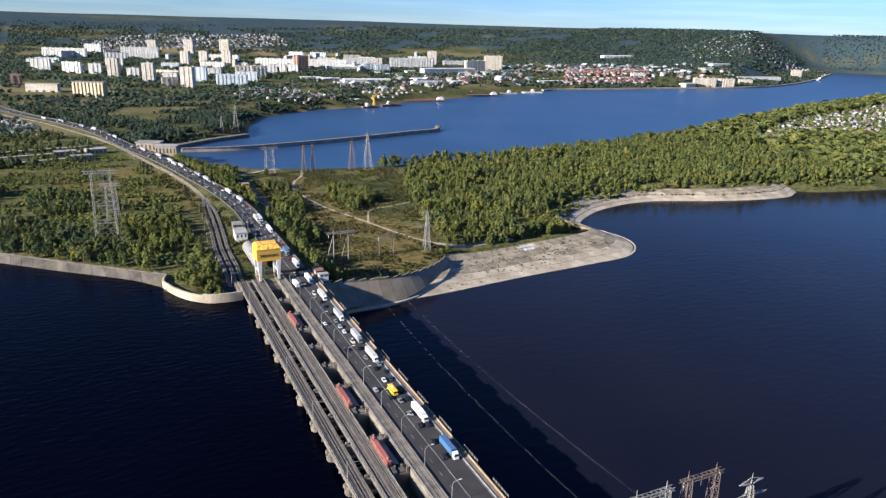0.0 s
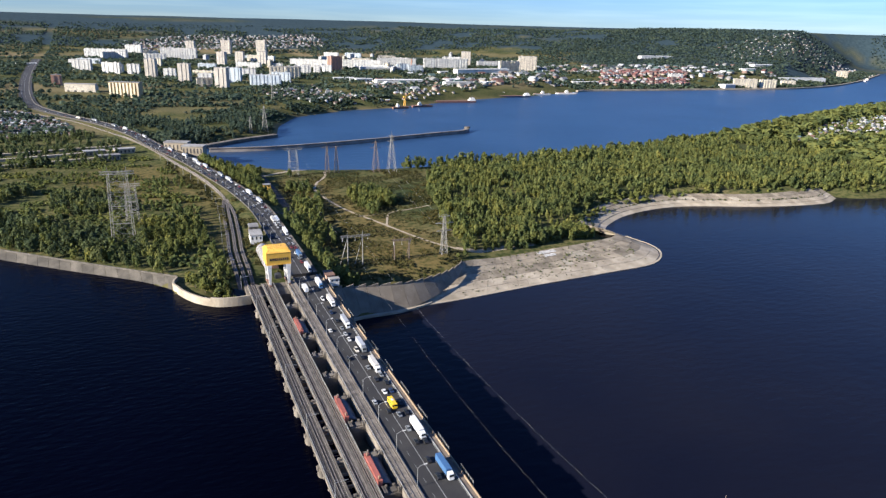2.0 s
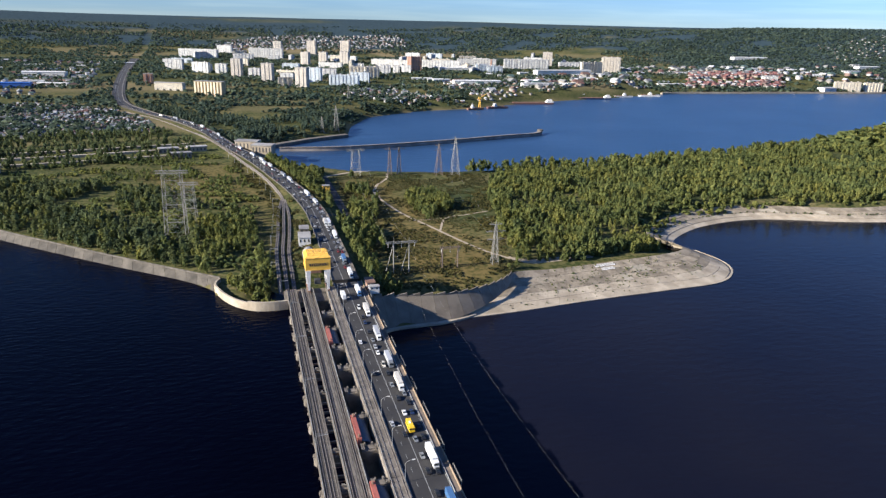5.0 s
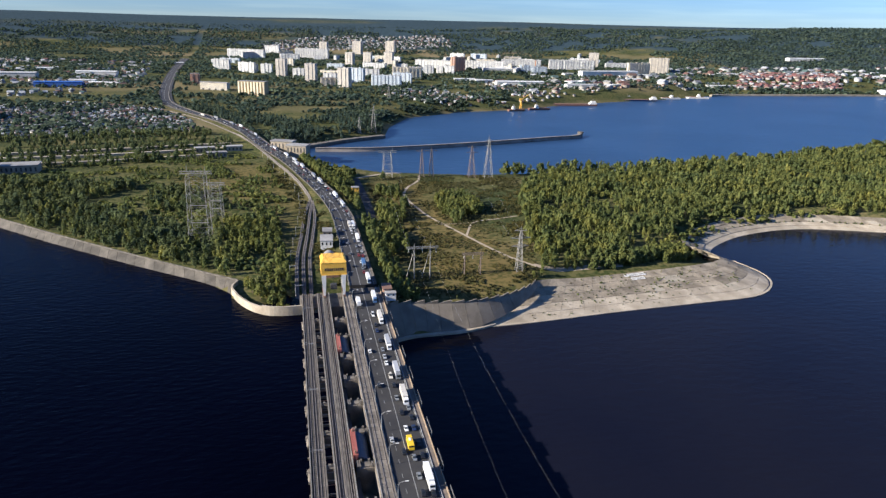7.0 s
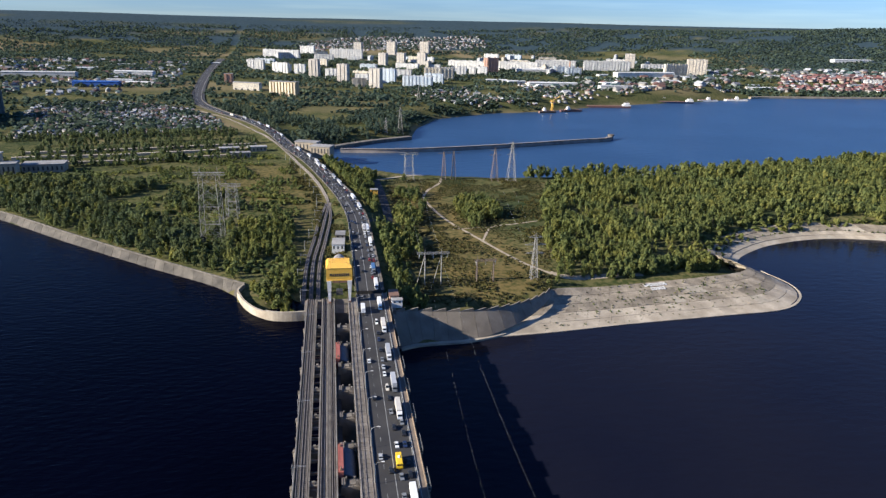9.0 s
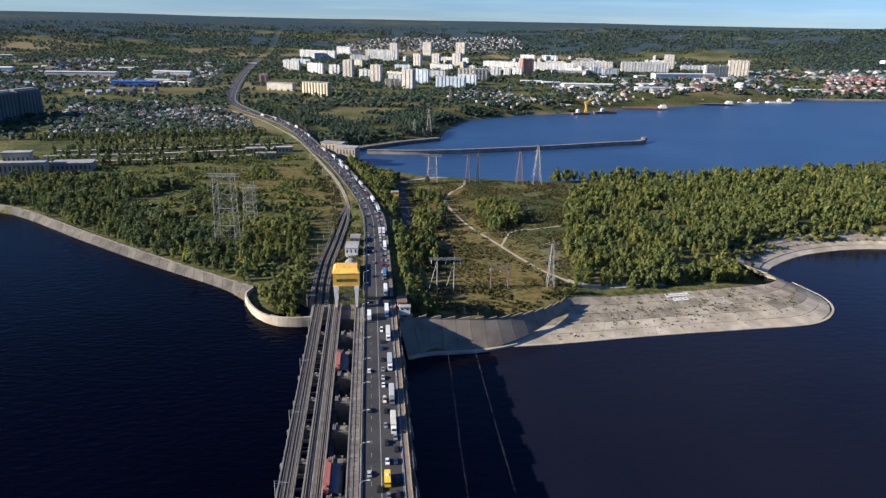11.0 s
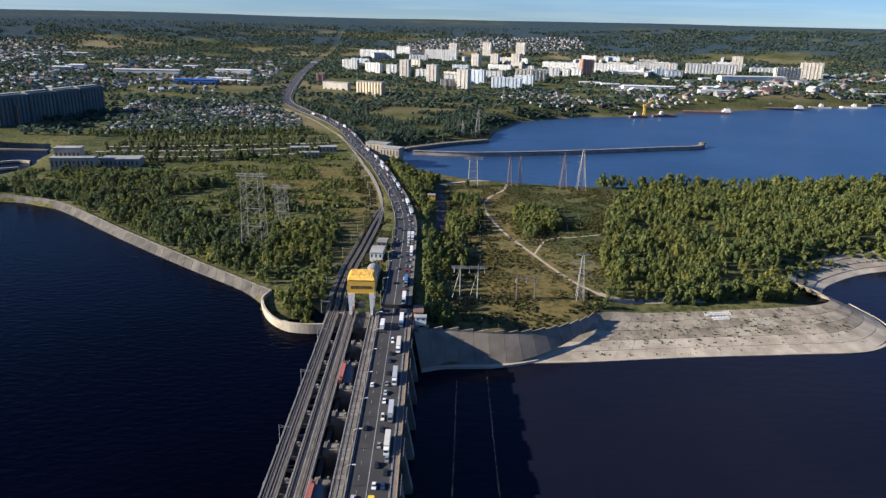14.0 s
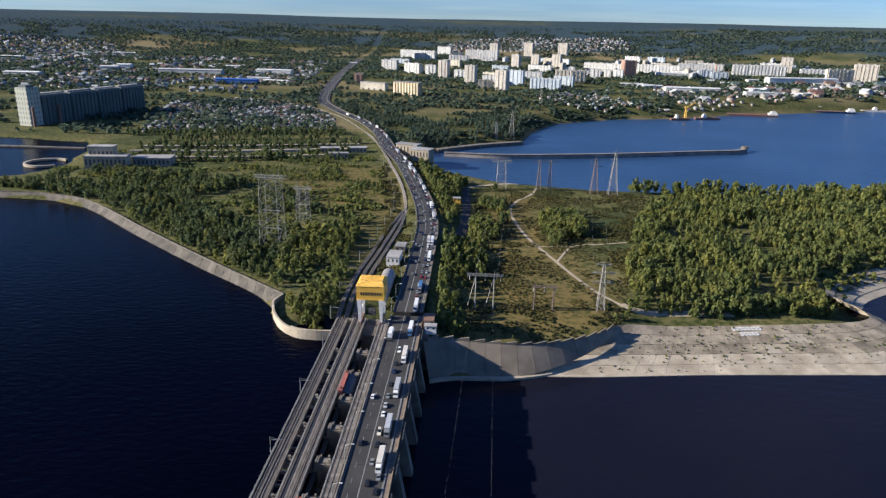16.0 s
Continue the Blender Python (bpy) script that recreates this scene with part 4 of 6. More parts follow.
# ---- woods ----
def crown_cards(n, rng, size, flat=1.0):
    """Corners of n leaf clumps in a crown of unit size: uneven, with gaps."""
    lz = np.linspace(-0.52, 0.56, 11) + rng.normal(size=11) * 0.05
    reach = 0.50 * np.sqrt(np.clip(1 - ((lz + 0.12) / 0.80) ** 2, 0.02, 1)) * rng.uniform(0.45, 1.1, 11)
    la = rng.uniform(0, 6.28, 11)
    lobes = np.stack([reach * np.cos(la), reach * np.sin(la), lz * flat], 1)
    k = rng.integers(0, 11, n)
    d = rng.normal(size=(n, 3))
    d /= np.linalg.norm(d, axis=1)[:, None]
    c = lobes[k] + d * rng.uniform(0.16, 0.34, (n, 1)) * np.interp(lz[k], (-0.5, 0.2, 0.6), (1.0, 1.0, 0.6))[:, None]
    out = c - lobes.mean(0)
    out /= np.linalg.norm(out, axis=1)[:, None] + 1e-6
    nrm = out + rng.normal(size=(n, 3)) * 0.55 + (0, 0, 0.3)
    nrm /= np.linalg.norm(nrm, axis=1)[:, None]
    t = np.cross(nrm, rng.normal(size=(n, 3)))
    t /= np.linalg.norm(t, axis=1)[:, None]
    b = np.cross(nrm, t)
    r = size * rng.uniform(0.6, 1.25, (n, 1))
    lift = nrm * r * 0.35
    return np.stack([c - t * r - b * r * 0.7, c + t * r * 0.9 - b * r + lift, c + t * r + b * r * 0.8, c - t * r * 0.8 + b * r + lift], 1)


RNG = np.random.default_rng(11)
CROWNS = [crown_cards(200, RNG, 0.105) for k in range(12)]
CROWNS_MID = [crown_cards(90, RNG, 0.155) for k in range(10)]
TUFTS = [crown_cards(14, RNG, 0.4, 0.8) for k in range(8)]
CROWNS_TOWN = [crown_cards(8, RNG, 0.52, 0.9) for k in range(8)]
CROWNS_PINE = [crown_cards(6, RNG, 0.55, 1.0) for k in range(8)]
CROWNS_FAR = [crown_cards(24, RNG, 0.37, 0.9) for k in range(8)]


def grove(name, label, pts, heights, mat, far=False, wide=0.365, slim=None):
    """One object of many trees: pts in plan, heights in metres."""
    lib = far if isinstance(far, list) else CROWNS_FAR if far else CROWNS
    out = []
    z = ground_z(pts[:, 0], pts[:, 1])
    for (x, y), h, g in zip(pts, heights, z):
        c = lib[RNG.integers(len(lib))]
        a = RNG.uniform(0, 6.28)
        ca, sa = math.cos(a), math.sin(a)
        w = h * wide * RNG.uniform(0.8, 1.25)
        v = c.reshape(-1, 3)
        p = np.empty_like(v)
        p[:, 0], p[:, 1] = (v[:, 0] * ca - v[:, 1] * sa) * w + x, (v[:, 0] * sa + v[:, 1] * ca) * w + y
        p[:, 2] = g + h * 0.5 + v[:, 2] * h * 0.62
        p[:, 2] = np.maximum(p[:, 2], g + 0.1)
        out.append(p)
    v = np.concatenate(out)
    ob = new(name, array_mesh(name, v, np.arange(len(v)).reshape(-1, 4), mat))
    return tagged(ob, label, "trees", kind="stuff")


def scatter(poly, spacing, keep=None, jitter=0.45):
    p = np.array(poly, float)
    x0, y0 = p.min(0)
    x1, y1 = p.max(0)
    gx, gy = np.meshgrid(np.arange(x0, x1, spacing), np.arange(y0, y1, spacing))
    q = np.stack([gx.ravel(), gy.ravel()], 1)
    q = q + RNG.uniform(-jitter, jitter, q.shape) * spacing
    q = q[away(poly, q[:, 0], q[:, 1]) < 0]
    ok = np.ones(len(q), bool)
    for poly2, level in ((RESERVOIR, 11), (TAIL, 19), (CHANNEL, 8), (BASIN, 6)):
        ok &= away(poly2, q[:, 0], q[:, 1]) > level * (1 if q[:, 0].mean() < 1000 else 0.4)
    ok &= np.abs(q[:, 0] - road_x(q[:, 1])) > 17
    ok &= beside(TRACKS, q[:, 0], q[:, 1]) > 13
    if keep is not None:
        ok &= keep(q[:, 0], q[:, 1])
    return q[ok]


def sized(q, lo, hi):
    return lo + (hi - lo) * np.clip(0.65 * lump(q[:, 0], q[:, 1], 28, 8) + RNG.uniform(0, 0.5, len(q)), 0, 1)


# the island wood, thick and uneven
ISLAND = [(172, 66), (180, 95), (184, 145), (206, 215), (225, 290), (262, 385), (300, 440), (430, 458), (590, 482), (930, 570), (1000, 480), (900, 150), (760, 175),
          (700, 180), (560, 200), (430, 205), (350, 165), (322, 118), (330, 80), (240, 66)]
q = scatter(ISLAND, 7.8, lambda x, y: lump(x, y, 34, 12) + lump(x, y, 12, 13) * 0.3 > 0.33)
tall = sized(q, 5.5, 15) * np.where(RNG.random(len(q)) < 0.08, 1.35, 1.0)
fore = (q[:, 0] < 430) & (q[:, 1] < 300)
grove("island_wood", "dense green broadleaf wood on the island", q[fore], tall[fore], LEAF)
grove("island_back_wood", "dense green broadleaf wood behind the bay", q[~fore], tall[~fore], LEAF, far=CROWNS_MID)
COTTAGES = [(1019, 472), (1150, 550), (1376, 660), (1926, 800), (1960, 690), (1500, 490), (1329, 410), (1157, 462)]
q = scatter([(900, 150), (1000, 480), (930, 570), (1604, 840), (2276, 1020), (3300, 1480), (3600, 1300), (2600, 300), (1400, 100)], 17.5,
            lambda x, y: away(COTTAGES, x, y) > 4)
grove("island_far_wood", "far green wood along the island", q, sized(q, 10, 19), LEAF, far=True, wide=0.75)
# taller trees along the channel shore
u = RNG.uniform(0, 1, 70)
q = np.stack([250 + 640 * u, np.interp(250 + 640 * u, (250, 430, 593, 933), (446, 462, 486, 572)) - RNG.uniform(0, 16, 70)], 1)
grove("shore_trees", "tall green trees along the channel shore", q, sized(q, 10, 19), LEAF, wide=0.42)
# meadow clumps and the row beside the road
MEADOW = [(129, 206), (160, 205), (172, 270), (165, 345), (140, 335), (125, 280)]
parts = [scatter(MEADOW, 7.0, lambda x, y: lump(x, y, 30, 3) > 0.42), scatter([(40, -2), (58, 0), (52, 50), (50, 100), (74, 127), (72, 190), (36, 197), (36, 97)], 7.5),
         scatter([(62, 200), (95, 250), (100, 371), (67, 380)], 8.0, lambda x, y: lump(x, y, 26, 4) > 0.3), scatter([(-20, 560), (58, 432), (56, 384), (62, 230), (66, 215), (30, 251), (14, 338)], 8.0, lambda x, y: beside([(48, 225), (52, 290), (52, 425)], x, y) > 8),
         scatter([(150, 65), (170, 60), (300, 70), (320, 85), (320, 110), (250, 75)], 8.0)]
q = np.concatenate(parts)
grove("meadow_trees", "rounded green trees in clumps on the meadow", q, sized(q, 7, 15), LEAF)
q = scatter([(40, 2), (158, 36), (172, 75), (205, 220), (270, 400), (230, 440), (60, 430), (60, 200)], 3.2, lambda x, y: (lump(x, y, 15, 9) + 0.35 * lump(x, y, 5, 10) > 0.55) & (beside([(168, 74), (131, 161), (99, 322), (127, 406)], x, y) > 4))
grove("meadow_scrub", "low green scrub on dry meadow", q, sized(q, 0.4, 1.7), SCRUB, far=TUFTS, wide=1.2)
# trees along the head of the spit's slope
u = RNG.uniform(0, 1, 44)
q = np.stack([214 + 106 * u, 63 + 17 * u + RNG.uniform(0, 10, 44)], 1)
grove("spit_trees", "round green trees along the head of the slope", q, sized(q, 4, 10), LEAF, wide=0.48)
# woods on the reservoir side
LEFT = [(-66, 40), (-60, 10), (-40, -2), (-26, 8), (-32, 60), (-40, 180), (-52, 250), (-80, 300), (-130, 330), (-180, 372), (-306, 420), (-420, 430), (-470, 330), (-380, 300), (-320, 275), (-225, 190), (-148, 120), (-88, 72)]
q = scatter(LEFT, 8.0, lambda x, y: (lump(x, y, 45, 21) + 0.2 * lump(x, y, 14, 22) + 0.3 * (beside([(-80, 60), (-330, 290)], x, y) < 70) > 0.56) & ~((np.hypot(x + 103, y - 150) < 9) | (np.hypot(x + 98, y - 228) < 9)))
deep = q[:, 0] < -92 + 14 * RNG.normal(size=len(q))
pale = deep & (RNG.random(len(q)) < 0.3)
deep_dark = deep & ~pale
grove("reservoir_wood", "dense green wood behind the reservoir quay", q[deep_dark], sized(q[deep_dark], 6, 13.5), LEAF_DARK, wide=0.44)
grove("reservoir_birches", "lighter green trees mixed into the quay wood", q[pale], sized(q[pale], 5, 12), LEAF, wide=0.46)
grove("bridgehead_wood", "yellow-green trees between quay and railway", q[~deep], sized(q[~deep], 6, 13.5), LEAF)
q = scatter([(-40, 180), (-36, 330), (-55, 430), (-110, 560), (-380, 560), (-430, 430), (-306, 400), (-130, 320)], 9.0, lambda x, y: lump(x, y, 38, 31) + 0.2 * lump(x, y, 12, 32) > 0.76)
grove("canal_scrub", "patchy green trees and scrub on rough ground", q, sized(q, 3, 10), LEAF, far=CROWNS_MID)
q = np.concatenate([scatter([(-420, y0), (-120, y0 + 75), (-118, y0 + 88), (-420, y0 + 13)], 8.5, lambda x, y: lump(x, y, 30, y0) > 0.2) for y0 in (470, 505, 560, 600, 650)])
q = np.concatenate([q, scatter([(-500, 690), (-150, 760), (-170, 800), (-510, 725)], 10.0)])
grove("canal_rows", "rows of dark green trees along the lock canal", q, sized(q, 8, 15), LEAF_DARK, far=CROWNS_MID)
# trees round the far road, the gardens and the town
NEARTOWN = [(-60, 690), (60, 815), (150, 880), (190, 960), (120, 1010), (-30, 980), (-250, 1230), (-280, 1150), (-190, 1000), (-130, 860)]
q = scatter(NEARTOWN, 11.0, lambda x, y: lump(x, y, 60, 41) > 0.42)
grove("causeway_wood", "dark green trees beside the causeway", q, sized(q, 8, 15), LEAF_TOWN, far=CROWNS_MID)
wide = [(-1500, 700), (-510, 700), (-180, 830), (-300, 1160), (-290, 1250), (250, 1180), (640, 1420), (1100, 1620), (1500, 1740), (2500, 1720), (3400, 2250), (3300, 3300), (1500, 3900), (-700, 3950), (-2300, 3300), (-2200, 1500)]
q = scatter(wide, 20.0, lambda x, y: lump(x, y * 1.5, 110, 51) + 0.25 * lump(x, y, 40, 52) > 0.52)
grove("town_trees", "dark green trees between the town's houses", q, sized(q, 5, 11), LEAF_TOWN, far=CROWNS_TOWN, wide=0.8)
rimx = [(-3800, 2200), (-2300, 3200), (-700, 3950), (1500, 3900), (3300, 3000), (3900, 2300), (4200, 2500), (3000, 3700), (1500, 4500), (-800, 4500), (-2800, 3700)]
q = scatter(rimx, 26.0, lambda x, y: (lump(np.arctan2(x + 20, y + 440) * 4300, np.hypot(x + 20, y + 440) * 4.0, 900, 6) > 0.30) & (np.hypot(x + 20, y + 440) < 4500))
grove("horizon_wood", "pine forest on far hills, coloured with blue haze", q, sized(q, 4, 7), LEAF_FAR, far=CROWNS_PINE, wide=0.9)
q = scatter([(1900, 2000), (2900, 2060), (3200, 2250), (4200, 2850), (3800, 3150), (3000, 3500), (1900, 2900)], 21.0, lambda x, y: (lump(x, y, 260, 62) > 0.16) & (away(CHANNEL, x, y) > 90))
grove("river_slope_wood", "forest on the far river slopes, coloured with blue haze", q, sized(q, 6, 11), LEAF_FAR, far=CROWNS_PINE, wide=0.75)
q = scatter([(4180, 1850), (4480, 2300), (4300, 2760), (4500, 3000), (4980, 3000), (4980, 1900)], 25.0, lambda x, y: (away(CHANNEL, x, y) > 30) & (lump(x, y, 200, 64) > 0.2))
grove("river_head_wood", "forest on the hills at the river bend, coloured with blue haze", q, sized(q, 6, 11), LEAF_FAR, far=CROWNS_PINE, wide=0.8)
bank = scatter([(1300, 1640), (1825, 1660), (2460, 1670), (3090, 1930), (3960, 2440), (3900, 2560), (3020, 2040), (2430, 1770), (1825, 1750), (1300, 1760)], 15.0, lambda x, y: (away(CHANNEL, x, y) > 14) & (lump(x, y, 90, 63) > 0.3))
grove("quay_trees", "dark green trees behind the far town quay", bank, sized(bank, 6, 12), LEAF_TOWN, far=CROWNS_TOWN, wide=0.8)
# tufts and bushes on the verge between road and railway
gx, gy = np.meshgrid(np.arange(-60, 30, 2.6), np.arange(40, 560, 2.6))
q = np.stack([gx.ravel(), gy.ravel()], 1)
q = q + RNG.uniform(-1.2, 1.2, q.shape)
off = np.abs(q[:, 0] - road_x(q[:, 1]))
q = q[(off > 14) & (off < 40) & (beside(TRACKS, q[:, 0], q[:, 1]) > 5.5) & (lump(q[:, 0], q[:, 1], 14, 91) + 0.3 * lump(q[:, 0], q[:, 1], 5, 92) > 0.62)]
grove("verge_scrub", "low olive scrub on the verge beside the railway", q, sized(q, 0.5, 2.6), SCRUB, far=TUFTS, wide=1.0)
# low scrub over the rough ground
ROUGH = [(-25, 60), (-40, 180), (-30, 330), (-60, 500), (-110, 640), (-440, 560), (-470, 330), (-300, 290), (-150, 140), (-70, 60)]
q = scatter(ROUGH, 5.0, lambda x, y: lump(x, y, 16, 81) + 0.3 * lump(x, y, 6, 82) > 0.74)
grove("rough_scrub", "low green scrub on rough grass", q, sized(q, 1.0, 4.0), LEAF, far=TUFTS, wide=0.9)
q = scatter([(-70, 690), (60, 815), (150, 880), (240, 1130), (540, 1290), (300, 1420), (-100, 1450), (-290, 1260), (-190, 1000)], 11.0, lambda x, y: lump(x, y, 60, 83) + 0.3 * lump(x, y, 16, 84) > 0.76)
grove("slope_scrub", "green bushes on open slopes before the town", q, sized(q, 2.5, 8), LEAF_TOWN, far=True, wide=0.9)
q = scatter([(-505, 722), (-185, 805), (-215, 960), (-305, 1140), (-480, 1270), (-620, 1200), (-600, 1050), (-520, 900)], 13.0)
grove("garden_trees", "small dark fruit trees between garden huts", q, sized(q, 2.5, 5.5), LEAF_TOWN, far=True, wide=0.9)
q = scatter([(-215, 800), (-240, 960), (-330, 1130), (-345, 1090), (-290, 960), (-235, 815)], 12.0, lambda x, y: lump(x, y, 40, 85) > 0.5)
grove("verge_trees", "green trees on the causeway's verge", q, sized(q, 4, 9), LEAF_TOWN, far=True, wide=0.8)
q = scatter([(330, 105), (360, 150), (430, 192), (540, 200), (700, 172), (800, 150), (900, 130), (900, 165), (700, 195), (430, 215), (340, 160)], 7.0, lambda x, y: lump(x, y, 22, 86) > 0.4)
grove("bay_scrub", "green bushes along the bay's edge", q, sized(q, 2, 7), LEAF, far=True, wide=0.85)


# ---- single trees near the road and on the round quay: trunk, limbs and crown ----
TREE_PARTS = []
for k in range(4):
    s = Soup().tube((0, 0, -0.4), (0.1, 0.05, 4.6), 0.26, 0.16, 8)
    for j in range(6):
        a, z0 = j * 1.05 + k, 2.6 + 0.5 * j
        s.tube((0.05, 0, z0), (math.cos(a) * 1.9, math.sin(a) * 1.9, z0 + 2.2), 0.1, 0.035, 6)
    s.tube((0.1, 0.05, 4.6), (-0.1, 0.2, 8.2), 0.16, 0.05, 8)
    c = crown_cards(520, RNG, 0.085).reshape(-1, 3) * (4.6, 4.6, 5.6) + (0, 0, 5.6)
    c[:, 2] = np.maximum(c[:, 2], 1.2)
    TREE_PARTS.append((s.mesh("trunk", BARK), array_mesh("crown", c, np.arange(len(c)).reshape(-1, 4), LEAF if k < 3 else LEAF_DARK)))


def tree(x, y, high, k):
    t = thing("tree", "green broadleaf tree with an uneven rounded crown", "tree", pose(x, y, float(ground_z(np.array([x]), np.array([y]))[0]), 0, 0, k * 67 % 360), "single trees by the road and quay")
    t.scale = (high / 10.5,) * 3
    for name, me in zip(("trunk", "crown"), TREE_PARTS[k % 4]):
        new(name, me).parent = t
    return t


for k, (x, y, h) in enumerate(((-34, 2, 11), (-42, 6, 13), (-50, 14, 12), (-44, 20, 13), (-36, 14, 12), (-56, 24, 12), (-60, 34, 10), (-50, 32, 13), (-40, 34, 12), (-36, 48, 11), (-48, 48, 12),
                               (44, 6, 7), (50, 2, 6), (45, 14, 8), (52, 12, 6), (47, 26, 9), (44, 40, 8), (54, 36, 7), (46, 55, 8), (52, 68, 8), (45, 80, 9), (56, 92, 8), (48, 104, 9), (58, 120, 8), (44, 128, 9),
                               (160, 50, 6), (168, 53, 7), (158, 66, 5), (304, 82, 8), (318, 92, 8), (328, 108, 7), (206, 76, 6), (250, 80, 7), (96, 22, 3), (120, 26, 3), (88, 12, 3), (84, 418, 12), (250, 448, 11), (262, 452, 10))):
    tree(x, y, h, k)

# ---- the town ----
def facade(name, c, c2, storey=3.0, bay=3.4, glass=0.55, roof=0.3):
    """Plaster or panel walls with rows of window openings at true size."""
    m, n, l, b = material(name, 0.8)
    geo = n.new("ShaderNodeNewGeometry")
    tex = n.new("ShaderNodeTexCoord")
    sep = n.new("ShaderNodeSeparateXYZ")
    l.new(tex.outputs["Object"], sep.inputs[0])

    def math_node(op, a, v=None):
        x = n.new("ShaderNodeMath")
        x.operation = op
        for sock, val in zip(x.inputs, (a, v)):
            if isinstance(val, bpy.types.NodeSocket):
                l.new(val, sock)
            elif val is not None:
                sock.default_value = val
        return x.outputs[0]

    across = math_node("ADD", sep.outputs[0], sep.outputs[1])
    wx = math_node("GREATER_THAN", math_node("FRACT", math_node("DIVIDE", across, bay)), glass)
    wz = math_node("GREATER_THAN", math_node("FRACT", math_node("DIVIDE", sep.outputs[2], storey)), 0.48)
    pane = math_node("MULTIPLY", wx, wz)
    nrm = n.new("ShaderNodeSeparateXYZ")
    l.new(geo.outputs["Normal"], nrm.inputs[0])
    side = math_node("LESS_THAN", nrm.outputs[2], 0.5)
    pane = math_node("MULTIPLY", pane, side)
    big = noise_node(n, l, 0.05, 3, geo.outputs["Position"])
    r = ramp(n, ((0.35, c), (0.65, c2)))
    l.new(big.outputs["Fac"], r.inputs["Fac"])
    rnd = n.new("ShaderNodeObjectInfo").outputs["Random"]
    s = ramp(n, ((0.0, (0.82, 0.80, 0.78)), (0.5, (1.0, 1.0, 1.0)), (1.0, (1.08, 1.05, 0.98))))
    l.new(rnd, s.inputs["Fac"])
    col = mixed(n, l, "MULTIPLY", 1.0, r.outputs[0], s.outputs[0])
    col = mixed(n, l, "MIX", pane, col, (0.11, 0.13, 0.16))
    flat = math_node("SUBTRACT", 1.0, side)
    col = mixed(n, l, "MIX", flat, col, (roof, roof * 0.97, roof * 0.92))
    l.new(col, b.inputs["Base Color"])
    return m


F_WHITE = facade("white_panels", (0.52, 0.52, 0.50), (0.66, 0.65, 0.62))
F_BLUE = facade("blue_panels", (0.40, 0.47, 0.54), (0.52, 0.57, 0.61))
F_BEIGE = facade("beige_panels", (0.56, 0.50, 0.38), (0.66, 0.60, 0.48))
F_TOWER = facade("grey_beige_panels", (0.48, 0.43, 0.36), (0.58, 0.53, 0.45), glass=0.5)
F_BRICK = facade("brick_walls", (0.36, 0.20, 0.13), (0.44, 0.26, 0.17))
ROOF_GREY = surface("felt_roof", (0.22, 0.21, 0.20), (0.34, 0.33, 0.31), 0.1, 0.9)
SHED = surface("shed_cladding", (0.50, 0.50, 0.48), (0.66, 0.66, 0.63), 0.05, 0.7, spread=0.3)


def block(x, y, w, h, mat, label, deep=14.0, turn=0.0, tower=False, name="apartment_block"):
    """A panel-built block with stair heads, balconies and a parapet."""
    z = float(ground_z(np.array([x]), np.array([y]))[0])
    t = thing(name, label, "building", pose(x, y + deep / 2, z - 1, 0, 0, turn), "blocks of the town")
    h = h + 1
    wall = Soup().box(-w / 2, w / 2, -deep / 2, deep / 2, 0, h).make("wall", mat, t)
    roof = Soup().box(-w / 2 - 0.2, w / 2 + 0.2, -deep / 2 - 0.2, deep / 2 + 0.2, h, h + 0.7).make("roof", ROOF_GREY, t)
    n = max(1, int(w / 22))
    for k in range(n):
        u = -w / 2 + (k + 0.5) * w / n
        Soup().box(u - 2.2, u + 2.2, -1.5, 3.0, h + 0.7, h + 3.0).make("stair_head", mat, roof)
        for j in (-1, 1):
            v = u + j * min(6.5, w / n * 0.3)
            Soup().box(v - 1.7, v + 1.7, -deep / 2 - 1.3, -deep / 2, 3, h - 1.0).make("loggia", mat, wall)
    return t


def shed(x, y, w, h, mat, label, deep=40.0, turn=0.0):
    z = float(ground_z(np.array([x]), np.array([y]))[0])
    t = thing("industrial_shed", label, "shed", pose(x, y + deep / 2, z - 1, 0, 0, turn), "sheds of the town")
    wall = Soup().box(-w / 2, w / 2, -deep / 2, deep / 2, 0, h).make("wall", mat, t)
    s = Soup()
    s.section([(-deep / 2 - 1, h), (deep / 2 + 1, h), (0, h + deep * 0.07)], -w / 2 - 1, w / 2 + 1)
    s.v = [(yy, xx, zz) for xx, yy, zz in s.v]
    s.make("roof", mat, t)
    for k in range(max(2, int(w / 18))):
        u = -w / 2 + 6 + k * 18
        Soup().box(u, u + 6, -deep / 2 - 0.15, -deep / 2, 0.5, min(5, h * 0.6)).make("gate", DARK, wall)
    return t


